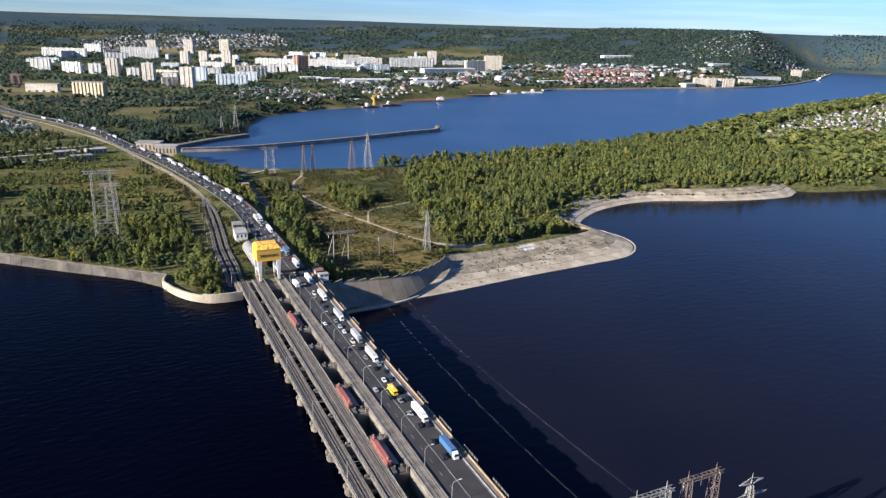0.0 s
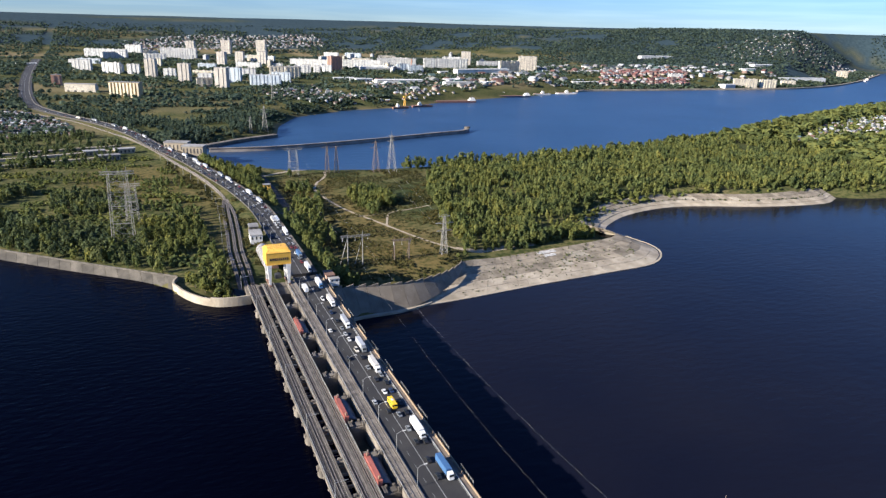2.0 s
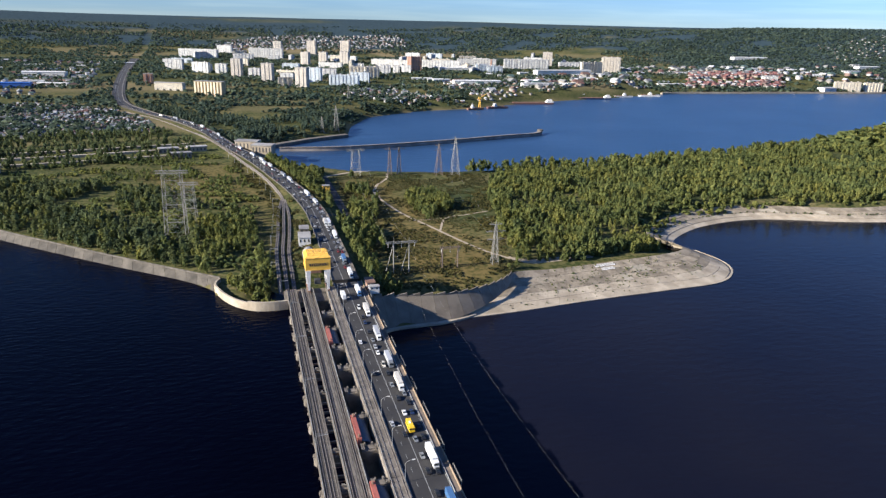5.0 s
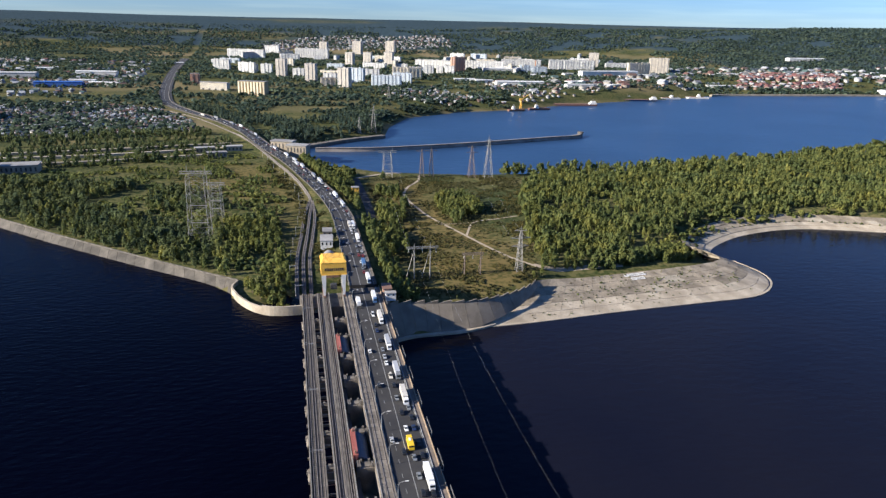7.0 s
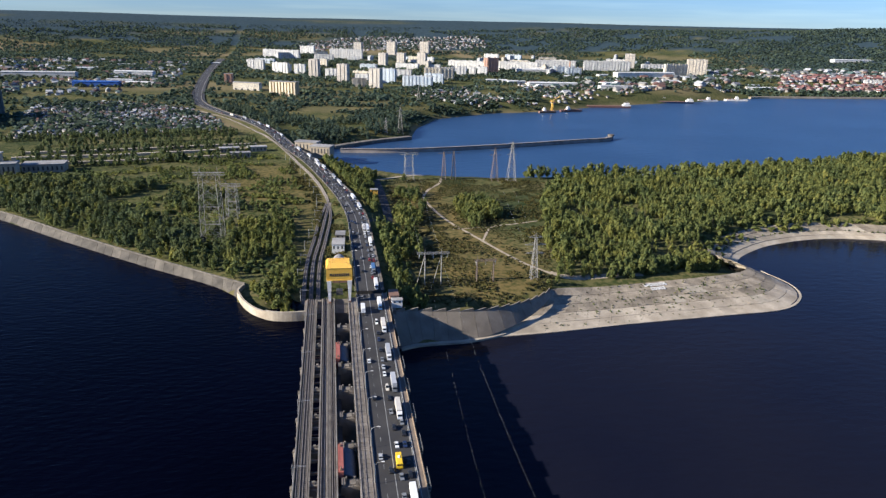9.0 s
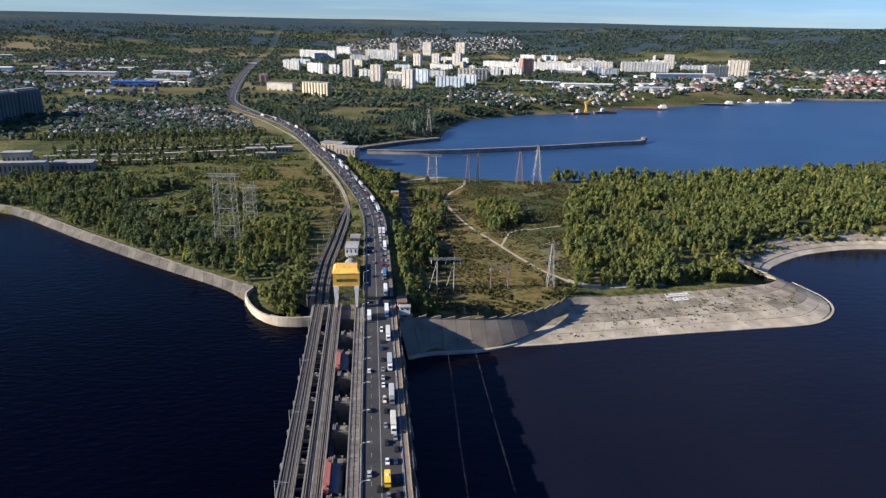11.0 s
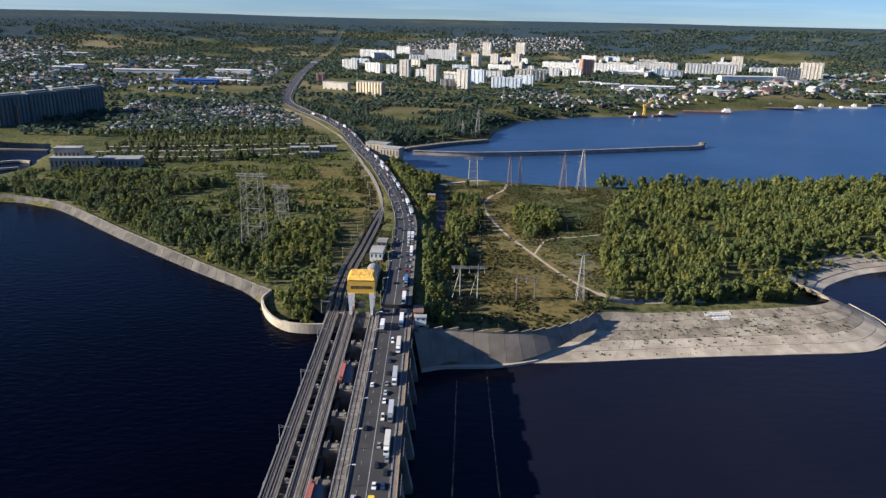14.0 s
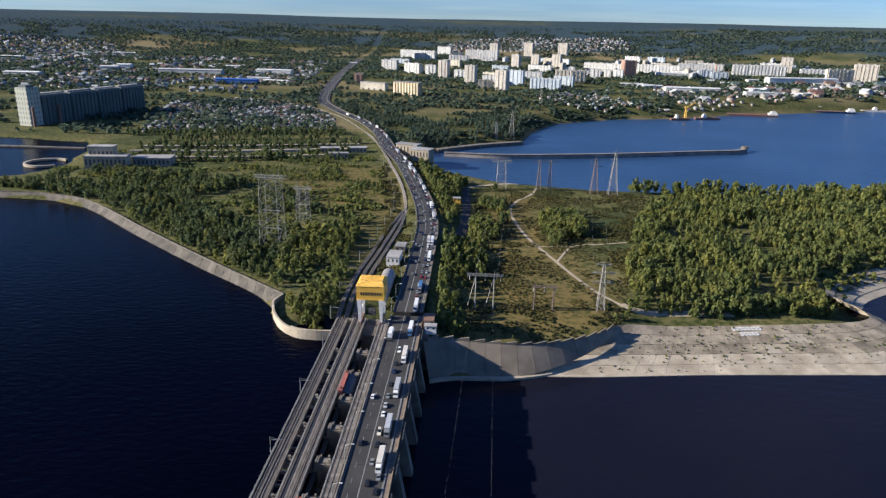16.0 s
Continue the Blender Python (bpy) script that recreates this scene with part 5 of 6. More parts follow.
TOWERS = [(-55, 1964, 36, 58), (36, 1804, 37, 55), (127, 1643, 39, 55), (204, 2404, 35, 54), (292, 2571, 37, 44), (371, 2494, 40, 50), (130, 3014, 42, 66),
          (303, 3164, 52, 62), (473, 3196, 53, 60), (1223, 2381, 44, 61), (1362, 2083, 80, 58)]
for x, y, w, h in TOWERS:
    block(x, y, w * 0.9, h, F_TOWER, "tall grey-beige panel tower block with balconies", 22, random.uniform(-36, -20))
for x, y, w, h in [(595, 2184, 44, 55), (597, 2260, 31, 50)]:
    block(x, y, w, h, F_BRICK, "tall reddish brick tower block", 20, 6)
for x, y, w, h in [(-217, 2858, 182, 36), (-110, 3136, 78, 38), (71, 2890, 157, 40), (-268, 2236, 64, 34), (-174, 2127, 64, 34), (-107, 2099, 39, 32), (-1, 1951, 37, 30), (93, 1792, 41, 28),
                   (241, 1994, 60, 26), (290, 2310, 95, 23), (527, 2408, 124, 27), (461, 2087, 34, 32), (513, 2146, 25, 25), (548, 2134, 35, 27)]:
    block(x, y, w, h, F_WHITE, "long white panel apartment block", 13, random.uniform(-38, -16))
for x, y, w, h in [(537, 2356, 152, 30), (717, 2286, 167, 34), (900, 2373, 163, 33), (1089, 2296, 185, 37), (1311, 2339, 105, 23), (2150, 1707, 95, 34), (2254, 1690, 72, 35), (3140, 2062, 51, 38), (1912, 1843, 59, 23), (2420, 1740, 60, 20)]:
    block(x, y, w, h, F_WHITE if x < 2000 else F_BEIGE, "long pale panel apartment block near the river", 13, random.uniform(-32, -10))
for x, y, w, h in [(173, 1795, 55, 44), (256, 1695, 91, 31), (319, 1788, 60, 31)]:
    block(x, y, w, h, F_BLUE, "light blue panel apartment block", 13, random.uniform(-30, -14))
for x, y, w, h in [(-43, 2814, 58, 33), (81, 1676, 43, 24), (356, 1943, 96, 37), (377, 1905, 50, 38), (1284, 2092, 102, 40)]:
    block(x, y, w, h, F_BEIGE, "beige panel apartment block", 13, random.uniform(-8, 8))
rnd = random.Random(21)
for k in range(46):
    x, y = rnd.uniform(-330, 1500), rnd.uniform(2050, 3000)
    block(x, y, rnd.uniform(35, 110), rnd.choice((15, 18, 27, 27)), rnd.choice((F_WHITE, F_WHITE, F_BEIGE, F_BLUE)), "pale panel apartment block among trees", 12, rnd.choice((-30, -30, 60, -15)) + rnd.uniform(-8, 8))
shed(-228, 1561, 78, 21, F_BEIGE, "long low beige office building by the road", 18, -22)
shed(-631, 1611, 118, 14, surface("blue_cladding", (0.03, 0.10, 0.36), (0.05, 0.15, 0.45), 0.05, 0.5), "long bright blue industrial shed", 30)
block(-300, 1738, 25, 28, F_BRICK, "brown brick block by the road", 16)
for x, y, w, h in [(779, 2194, 167, 13), (684, 1707, 154, 12), (1122, 2005, 230, 18), (838, 1593, 83, 13), (-855, 1833, 202, 16), (-611, 1923, 117, 15), (-1140, 1874, 55, 14), (-1121, 1934, 45, 16),
                   (-1273, 1627, 104, 12), (2631, 1856, 252, 16), (2376, 2544, 190, 14), (2628, 2083, 116, 14), (2048, 1687, 59, 18)]:
    shed(x, y, w, h, SHED, "long pale industrial shed with a low roof", 34, random.uniform(-8, 8))
for k in range(60):
    x, y = rnd.choice(((rnd.uniform(-1700, -420), rnd.uniform(1500, 2600)), (rnd.uniform(450, 1500), rnd.uniform(1650, 2100)), (rnd.uniform(1500, 2700), rnd.uniform(1800, 2300))))
    shed(x, y, rnd.uniform(20, 90), rnd.uniform(5, 10), SHED, "small pale industrial shed", rnd.uniform(14, 26), rnd.uniform(-20, 20))
# ribbed beige warehouse block on the town's edge
z = float(ground_z(np.array([-125.0]), np.array([1424.0]))[0])
t = thing("ribbed_building", "beige six-storey building with deep vertical ribs", "building", pose(-125, 1424, z - 1, 0, 0, -24))
Soup().box(-37, 37, 0, 20, 0, 36).make("wall", surface("ochre_plaster", (0.42, 0.32, 0.17), (0.52, 0.41, 0.24), 0.08, 0.85), t)
Soup().box(-38, 38, -0.5, 21, 36, 37.2).make("roof", ROOF_GREY, t)
rib = surface("cream_plaster", (0.66, 0.56, 0.38), (0.74, 0.64, 0.46), 0.08, 0.85)
for k in range(9):
    u = -34 + k * 8.5
    Soup().box(u - 2.1, u + 2.1, -2.2, 0, 0, 35).make("rib", rib, t)
Soup().tube((886, 2158, 0), (886, 2158, 62), 3.6, 2.2, 12).make("chimney", F_BRICK)
tagged(bpy.data.objects["chimney"], "tall brick factory chimney in the town", "chimney")

# grain elevator beside the upper basin
z = -4.0
el = thing("grain_elevator", "huge concrete grain elevator coloured shade-dark grey-green, with a work tower", "grain elevator", pose(-702, 774, z, 0, 0, math.degrees(math.atan2(251, 74))))
# silo colour is darkened for the shade on the side facing the camera
dark_conc = surface("shaded_elevator_concrete", (0.085, 0.105, 0.102), (0.115, 0.135, 0.13), 0.04, 0.9, spread=0.06)
for k in range(4):
    a = 14 + k * 61
    Soup().box(a, a + 59, -13, 13, 0, 50 if k % 2 else 48.5).make("silo_block", dark_conc, el)
    for j in range(7):
        Soup().tube((a + 4.2 + j * 8.4, -13, 0), (a + 4.2 + j * 8.4, -13, 46), 3.9, 3.9, 10).make("silo", dark_conc, el)
    Soup().box(a + 3, a + 56, -5, 5, 50, 52.5).make("gallery", ROOF_GREY, el)
Soup().box(-13, 12, -13, 13, 0, 64).make("work_tower", facade("tower_panels", (0.34, 0.35, 0.29), (0.40, 0.41, 0.34), 8.0, 6.0, 0.7), el, "pale work tower with small windows")
Soup().box(-9, 6, -8, 8, 64, 68).make("lift_head", dark_conc, el)
for x, y in ((-15, -24), (40, -22)):
    Soup().tube((x, y, 0), (x, y, 34), 2.6, 2.2, 10).make("chimney", RUST, el)

# lock buildings and the upper lock tower
def lock_house(x, y, w, d, h, label, turn=0.0, z=None):
    z = float(ground_z(np.array([x]), np.array([y]))[0]) if z is None else z
    t = thing("lock_house", label, "building", pose(x, y, z, 0, 0, turn))
    wall = Soup().box(-w / 2, w / 2, -d / 2, d / 2, -4, h).make("wall", APRON, t)
    Soup().box(-w / 2 - 1, w / 2 + 1, -d / 2 - 1, d / 2 + 1, h, h + 1.3).make("roof", ROOF_GREY, t)
    n = max(3, int(w / 5))
    for k in range(n):
        u = -w / 2 + (k + 0.5) * w / n
        Soup().box(u - 1.0, u + 1.0, -d / 2 - 0.12, -d / 2 + 0.02, h * 0.3, h * 0.8).make("window", DARK, wall)
        Soup().box(u - 1.25, u + 1.25, -d / 2 - 0.3, -d / 2, h * 0.3 - 0.4, h * 0.3).make("sill", CONCRETE, wall)
    return t


lock_house(-40, 640, 34, 16, 14, "grey concrete lock house with a flat roof", -22, -9)
lock_house(-18, 612, 30, 18, 13, "grey concrete lock house with tall windows", -22, -10)
lock_house(-398, 446, 50, 18, 14, "pale stepped lock control building by the basin", 8)
lock_house(-408, 456, 30, 14, 24, "pale upper storey of the lock control building", 8)
lock_house(-352, 474, 46, 24, 9, "long pale lock building with a flat roof", 8)
for x, y in ((-130, 560), (-112, 610), (-150, 600)):
    lock_house(x, y, 26, 11, 6, "low pale canal building with a flat roof", 12)
s = Soup()
for a0 in range(36):
    a, b = a0 / 36 * 4.6 + 1.0, (a0 + 1) / 36 * 4.6 + 1.0
    s.add([(-492 + r * math.cos(c), 470 + r * math.sin(c), zz) for c in (a, b) for r in (24, 27) for zz in (-8, -3.2)], [(0, 1, 5, 4), (2, 6, 7, 3), (1, 3, 7, 5)])
tagged(s.make("round_mole", APRON), "round pale concrete mole in the upper basin", "mole", kind="structure")
for y0, nm in ((500, 1), (548, 2), (590, 3)):
    line = smooth_line([(-420, y0), (-260, y0 + 32), (-118, y0 + 72)], 5.0)
    s = Soup()
    s.strip(*ribbon(line, -2.6, 2.6, 3.4), thick=5.0)
    tagged(s.make("canal_wall_%d" % nm, APRON), "long pale concrete canal wall between tree rows", "wall", kind="structure")


# ---- small houses: one object of walls and one of roofs for each village ----
def tones(name, cols, rough=0.8):
    m, n, l, b = material(name, rough)
    geo = n.new("ShaderNodeNewGeometry")
    r = ramp(n, tuple((k / len(cols), c) for k, c in enumerate(cols)))
    r.color_ramp.interpolation = "CONSTANT"
    l.new(geo.outputs["Random Per Island"], r.inputs["Fac"])
    g = noise_node(n, l, 0.8, 3, geo.outputs["Position"])
    gr = ramp(n, ((0.3, (0.8,) * 3), (0.7, (1.1,) * 3)))
    l.new(g.outputs["Fac"], gr.inputs["Fac"])
    l.new(mixed(n, l, "MULTIPLY", 1.0, r.outputs[0], gr.outputs[0]), b.inputs["Base Color"])
    return m


HOUSE_WALL = tones("house_walls", ((0.34, 0.33, 0.31), (0.22, 0.15, 0.12), (0.30, 0.26, 0.21), (0.48, 0.47, 0.45), (0.20, 0.22, 0.22), (0.30, 0.28, 0.25)))
HOUSE_ROOF = tones("house_roofs", ((0.17, 0.17, 0.18), (0.13, 0.068, 0.056), (0.34, 0.35, 0.36), (0.08, 0.09, 0.10), (0.20, 0.20, 0.19), (0.07, 0.11, 0.10), (0.14, 0.09, 0.07), (0.46, 0.46, 0.46)))
RED_ROOF = tones("red_roofs", ((0.15, 0.062, 0.054), (0.19, 0.085, 0.075), (0.12, 0.075, 0.068), (0.30, 0.29, 0.285)))


def village(name, label, poly, spacing, size, high, keep=None, roof=None, wall=None):
    q = scatter(poly, spacing, keep, 0.38)
    z = ground_z(q[:, 0], q[:, 1])
    wv, wf, rv, rf = [], [], [], []
    for (x, y), g in zip(q, z):
        w, d = size * RNG.uniform(0.6, 1.3), size * RNG.uniform(0.6, 1.1)
        h = high * RNG.uniform(0.7, 1.3)
        a = RNG.choice((0.2, 1.77)) + RNG.normal() * 0.1
        ca, sa = math.cos(a), math.sin(a)
        c = [(-w, -d), (w, -d), (w, d), (-w, d)]
        pts = [(x + (u * ca - v * sa) / 2, y + (u * sa + v * ca) / 2) for u, v in c]
        o = len(wv)
        wv += [(*p, g - 1) for p in pts] + [(*p, g + h) for p in pts]
        wf += [(o, o + 1, o + 5, o + 4), (o + 1, o + 2, o + 6, o + 5), (o + 2, o + 3, o + 7, o + 6), (o + 3, o, o + 4, o + 7)]
        o = len(rv)
        big = [(x + (u * ca - v * sa) * 0.56, y + (u * sa + v * ca) * 0.56, g + h - 0.2) for u, v in c]
        ridge = [(x + u * ca * 0.53, y + u * sa * 0.53, g + h + d * 0.33) for u in (-w, w)]
        rv += big + ridge
        rf += [(o, o + 1, o + 5, o + 4), (o + 2, o + 3, o + 4, o + 5), (o + 1, o + 2, o + 5, o + 5), (o + 3, o, o + 4, o + 4)]
    ob = tagged(new(name, array_mesh(name, np.array(wv), np.array(wf), wall or HOUSE_WALL)), label, "houses", kind="stuff")
    me = bpy.data.meshes.new("roofs")
    me.from_pydata(rv, [], [tuple(dict.fromkeys(f)) for f in rf])
    me.materials.append(roof or HOUSE_ROOF)
    r = new("roofs", me)
    r.parent = ob
    return ob


village("quay_quarter", "long pale low houses of the town by the quay", [(620, 1450), (1100, 1660), (1480, 1790), (1480, 2010), (1000, 1960), (600, 1800)], 56.0, 23, 7, lambda x, y: lump(x, y, 120, 73) > 0.4)
village("upper_quarter", "pale houses between trees above the quay", [(1400, 2000), (2150, 1790), (2700, 1950), (2500, 2250), (1900, 2330), (1300, 2250)], 60.0, 21, 8, lambda x, y: lump(x, y, 140, 74) > 0.42)
village("garden_huts", "crowded garden huts with pale and dark roofs", [(-505, 722), (-185, 805), (-215, 960), (-305, 1140), (-480, 1270), (-620, 1200), (-600, 1050), (-520, 900)], 12.0, 5.6, 2.8)
village("hillside_houses", "rows of small houses on the hillside", [(-150, 3240), (300, 3330), (860, 3400), (850, 3720), (210, 3760), (-180, 3520)], 25.0, 10.5, 5, roof=HOUSE_ROOF)
village("island_cottages", "small pale cottages among the island's trees", COTTAGES, 21.0, 7.0, 4)
q = scatter(COTTAGES, 16.0)
grove("cottage_trees", "small green trees between the island's cottages", q, sized(q, 4, 8), LEAF, far=CROWNS_TOWN, wide=0.7)
village("river_village", "far small houses on wooded slopes by the river", [(2700, 2300), (3600, 2260), (4000, 2420), (3700, 2800), (2900, 2700)], 44.0, 9, 4.5)
village("plain_village", "far small houses on the plain", [(-2300, 2500), (-1500, 2300), (-1350, 2500), (-1700, 3000), (-2200, 3000)], 36.0, 13, 6)
village("red_roof_quarter", "low houses with dark red roofs by the river", [(1480, 1760), (1900, 1745), (2080, 2000), (1700, 2050)], 24.0, 17, 6, roof=RED_ROOF)
village("roadside_houses", "small mixed houses and sheds near the town", [(300, 1240), (560, 1330), (900, 1560), (1400, 1760), (1300, 2000), (500, 1750), (200, 1500)], 26.0, 9, 4, lambda x, y: lump(x, y, 90, 71) > 0.5)
village("works_yards", "low works buildings and yards", [(-1800, 1350), (-700, 1350), (-450, 1500), (-520, 2500), (-1600, 2500)], 34.0, 13, 5, lambda x, y: lump(x, y, 130, 72) > 0.45)

# ---- vehicles in the jam; they stand with their noses to the dam's far end or to the town ----
def paint(name, c, rough=0.35):
    return surface(name, tuple(v * 0.93 for v in c), c, 0.7, rough, fine=9, bump=0, spread=0.08)


RUBBER = surface("rubber", (0.02, 0.02, 0.02), (0.035, 0.035, 0.035), 2.0, 0.9, spread=0)
GLASS = material("dark_glass", 0.08)[0]
GLASS.node_tree.nodes["Principled BSDF"].inputs["Base Color"].default_value = (0.015, 0.02, 0.025, 1)
PAINTS = {"white": paint("white_paint", (0.78, 0.78, 0.76)), "silver": paint("silver_paint", (0.42, 0.43, 0.44)), "black": paint("black_paint", (0.02, 0.02, 0.022)),
          "dark red": paint("red_paint", (0.22, 0.03, 0.025)), "blue": paint("blue_paint", (0.07, 0.15, 0.30)), "yellow": paint("yellow_paint", (0.85, 0.55, 0.02)),
          "grey": paint("grey_paint", (0.20, 0.21, 0.22)), "cream": paint("cream_paint", (0.62, 0.58, 0.50)), "dark blue": paint("navy_paint", (0.02, 0.035, 0.09))}
WHEEL = {}


def wheels(t, spots, r=0.34, w=0.24):
    if (r, w) not in WHEEL:
        WHEEL[r, w] = Soup().tube((-w / 2, 0, 0), (w / 2, 0, 0), r, r, 10).mesh("wheel", RUBBER)
    for x, y in spots:
        ob = new("wheel", WHEEL[r, w])
        ob.parent, ob.location = t, (x, y, r)


def car(color, at, tall=1.0, long=4.4):
    t = thing("car", "%s %s standing in the traffic jam" % (color, "van" if tall > 1.2 else "saloon car"), "car", at, "cars on the road")
    L, m = long / 2, PAINTS[color]
    s = Soup()
    prof = [(-L, 0.35), (L, 0.35), (L, 0.7), (L - 0.25, 0.86), (0.9, 0.98), (-L + 0.5, 0.98), (-L, 0.9)]
    n = len(prof)
    s.add([(-0.86, y, z) for y, z in prof] + [(0.86, y, z) for y, z in prof], [tuple(range(n))[::-1], tuple(range(n, 2 * n))] + [(k, (k + 1) % n, n + (k + 1) % n, n + k) for k in range(n)])
    s.make("body", m, t)
    roof = 1.45 * tall if tall <= 1.2 else 2.1
    s = Soup()
    s.add([(-0.8, -L + 0.5, 0.97), (0.8, -L + 0.5, 0.97), (0.8, 1.0, 0.97), (-0.8, 1.0, 0.97), (-0.64, -L + 1.0, roof), (0.64, -L + 1.0, roof), (0.64, 0.25, roof), (-0.64, 0.25, roof)],
          [(0, 1, 5, 4), (1, 2, 6, 5), (2, 3, 7, 6), (3, 0, 4, 7), (4, 5, 6, 7)])
    s.make("window_band", GLASS, t)
    Soup().box(-0.66, 0.66, -L + 0.95, 0.3, roof - 0.03, roof + 0.06, 0.04).make("roof", m, t)
    wheels(t, [(x, y) for x in (-0.8, 0.8) for y in (-L + 0.8, L - 0.85)])
    return t


def lorry(color, cab, at, long=13.4):
    t = thing("articulated_lorry", "articulated lorry with a %s box trailer and %s cab" % (color, cab), "lorry", at, "lorries on the road")
    f = 6.4
    Soup().box(-1.25, 1.25, f - 2.7 - long, f - 2.7, 1.15, 4.0, 0.04).make("trailer_box", PAINTS[color], t)
    Soup().box(-0.5, 0.5, f - 2.9 - long, f - 0.4, 0.75, 1.15).make("chassis", DARK, t)
    s = Soup()
    s.add([(-1.22, f - 2.2, 0.6), (1.22, f - 2.2, 0.6), (1.22, f, 0.6), (-1.22, f, 0.6), (-1.18, f - 2.2, 3.55), (1.18, f - 2.2, 3.55), (1.1, f - 0.35, 3.3), (-1.1, f - 0.35, 3.3)],
          [(3, 2, 1, 0), (4, 5, 6, 7), (0, 1, 5, 4), (1, 2, 6, 5), (2, 3, 7, 6), (3, 0, 4, 7)])
    front = s.make("cab", PAINTS[cab], t)
    Soup().add([(-1.05, f - 0.14, 1.9), (1.05, f - 0.14, 1.9), (1.0, f - 0.27, 2.9), (-1.0, f - 0.27, 2.9)], [(0, 1, 2, 3)]).make("windscreen", GLASS, front)
    wheels(t, [(x, y) for x in (-1.05, 1.05) for y in (f - 1.0, f - 4.2, f - 13.2, f - 14.4)], 0.5, 0.34)
    return t


def bus(color, at):
    t = thing("bus", "%s bus standing in the traffic jam" % color, "bus", at)
    Soup().box(-1.25, 1.25, -4.2, 4.2, 0.4, 1.7, 0.02).make("body", PAINTS[color], t)
    Soup().box(-1.22, 1.22, -4.15, 4.15, 1.7, 2.5, 0.03).make("window_band", GLASS, t)
    Soup().box(-1.25, 1.25, -4.2, 4.2, 2.5, 2.95, 0.15).make("roof", PAINTS[color], t)
    Soup().box(-0.5, 0.5, -1.5, 0.5, 2.95, 3.15, 0.1).make("roof_hatch", PAINTS["white"], t)
    wheels(t, [(x, y) for x in (-1.1, 1.1) for y in (-2.6, 2.8)], 0.45, 0.3)
    return t


# the jam creeps towards the reader's end of the dam, so noses point down the dam
for y, c, cab in ((33, "white", "white"), (-39, "cream", "white"), (-76, "silver", "white"), (-111, "silver", "grey"), (-137, "cream", "white"), (-204, "white", "white"), (-236, "blue", "white"), (66, "blue", "grey"), (-4, "white", "blue")):
    lorry(c, cab, pose(25.2, y - 6, 0, 0, 0, 180), 12.4)
lorry("white", "white", pose(14.0, -16, 0), 9.0)
bus("yellow", pose(21.6, -183, 0, 0, 0, 180))
JAM = [(21.4, -52, "black"), (21.2, -61, "dark blue"), (21.3, -75, "black"), (21.4, -87, "grey"), (21.3, -96, "silver"), (21.3, -104, "white"), (22, -129, "black"), (21.6, -142, "grey"),
       (25.8, -152, "grey"), (21.8, -156, "black"), (25.8, -161, "black"), (21.8, -170, "white"), (25.4, -170, "dark blue"), (25.6, -183, "black"), (14.2, -178, "silver"), (18.0, -188, "black"),
       (21.8, -193, "grey"), (25.5, -192, "black"), (21.6, -206, "grey"), (21.4, -217, "black"), (14.0, -88, "white"), (14.4, -128, "black"), (21.4, -232, "black"), (21.2, -244, "black"), (25.4, -218, "black")]
for x, y, c in JAM:
    car(c, pose(x, y, 0, 0, 0, 180 if x > 19 else 0))
for x, y, c in ((21.6, -119, "cream"), (21.4, -36, "white")):
    car(c, pose(x, y, 0, 0, 0, 180), 1.5, 5.4)
rnd = random.Random(3)
along = np.r_[0, np.cumsum(np.linalg.norm(np.diff(ROAD_LINE, axis=0), axis=1))]
kinds = list(PAINTS)
base_cars = {}
for lane_off, start, end in ((3.2, 45, 1000), (6.4, 60, 900), (-3.4, 60, 1250), (-6.8, 120, 1200)):
    u = start + 40
    while u < end + 40:
        i = min(np.searchsorted(along, u), len(along) - 2)
        d = ROAD_LINE[i + 1] - ROAD_LINE[i]
        d = d / np.linalg.norm(d)
        p = ROAD_LINE[i] + d * (u - along[i]) + np.array([d[1], -d[0]]) * lane_off
        if p[1] > 42:
            z = float(road_level(p[0], p[1]))
            turn = math.degrees(math.atan2(-d[0], d[1])) + (180 if lane_off > 0 else 0)
            big = rnd.random() < (0.13 if lane_off > 5 else 0.05)
            c = rnd.choice(("silver", "grey", "cream", "silver", "grey", "white") if big else ("white", "silver", "silver", "black", "black", "black", "grey", "grey", "dark red", "dark blue", "dark blue"))
            if (big, c) not in base_cars:
                base_cars[big, c] = lorry(c, "white", pose(*p, z, 0, 0, turn)) if big else car(c, pose(*p, z, 0, 0, turn))
            else:
                copy_thing(base_cars[big, c], pose(*p, z, 0, 0, turn))
            u += 14 if big else 0
        u += rnd.uniform(8, 18) if lane_off > 0 else rnd.uniform(12, 45)


# ---- lattice pylons ----
def lattice(s, base, top, w0, w1, n, bar, legbar=None):
    """Four legs with crossed braces, from base to top (x, y, z)."""
    b, t = Vector(base), Vector(top)
    legbar = legbar or bar * 1.5
    rings = []
    for k in range(n + 1):
        u = 1 - (1 - k / n) ** 1.15
        c, w = b.lerp(t, u), (w0 + (w1 - w0) * u) / 2
        rings.append([c + Vector(o) * w for o in ((-1, -1, 0), (1, -1, 0), (1, 1, 0), (-1, 1, 0))])
    for lo, hi in zip(rings[:-1], rings[1:]):
        for k in range(4):
            j = (k + 1) % 4
            s.beam(lo[k], hi[k], legbar)
            s.beam(lo[k], hi[j], bar)
            s.beam(lo[j], hi[k], bar)
            s.beam(hi[k], hi[j], bar)
    return s


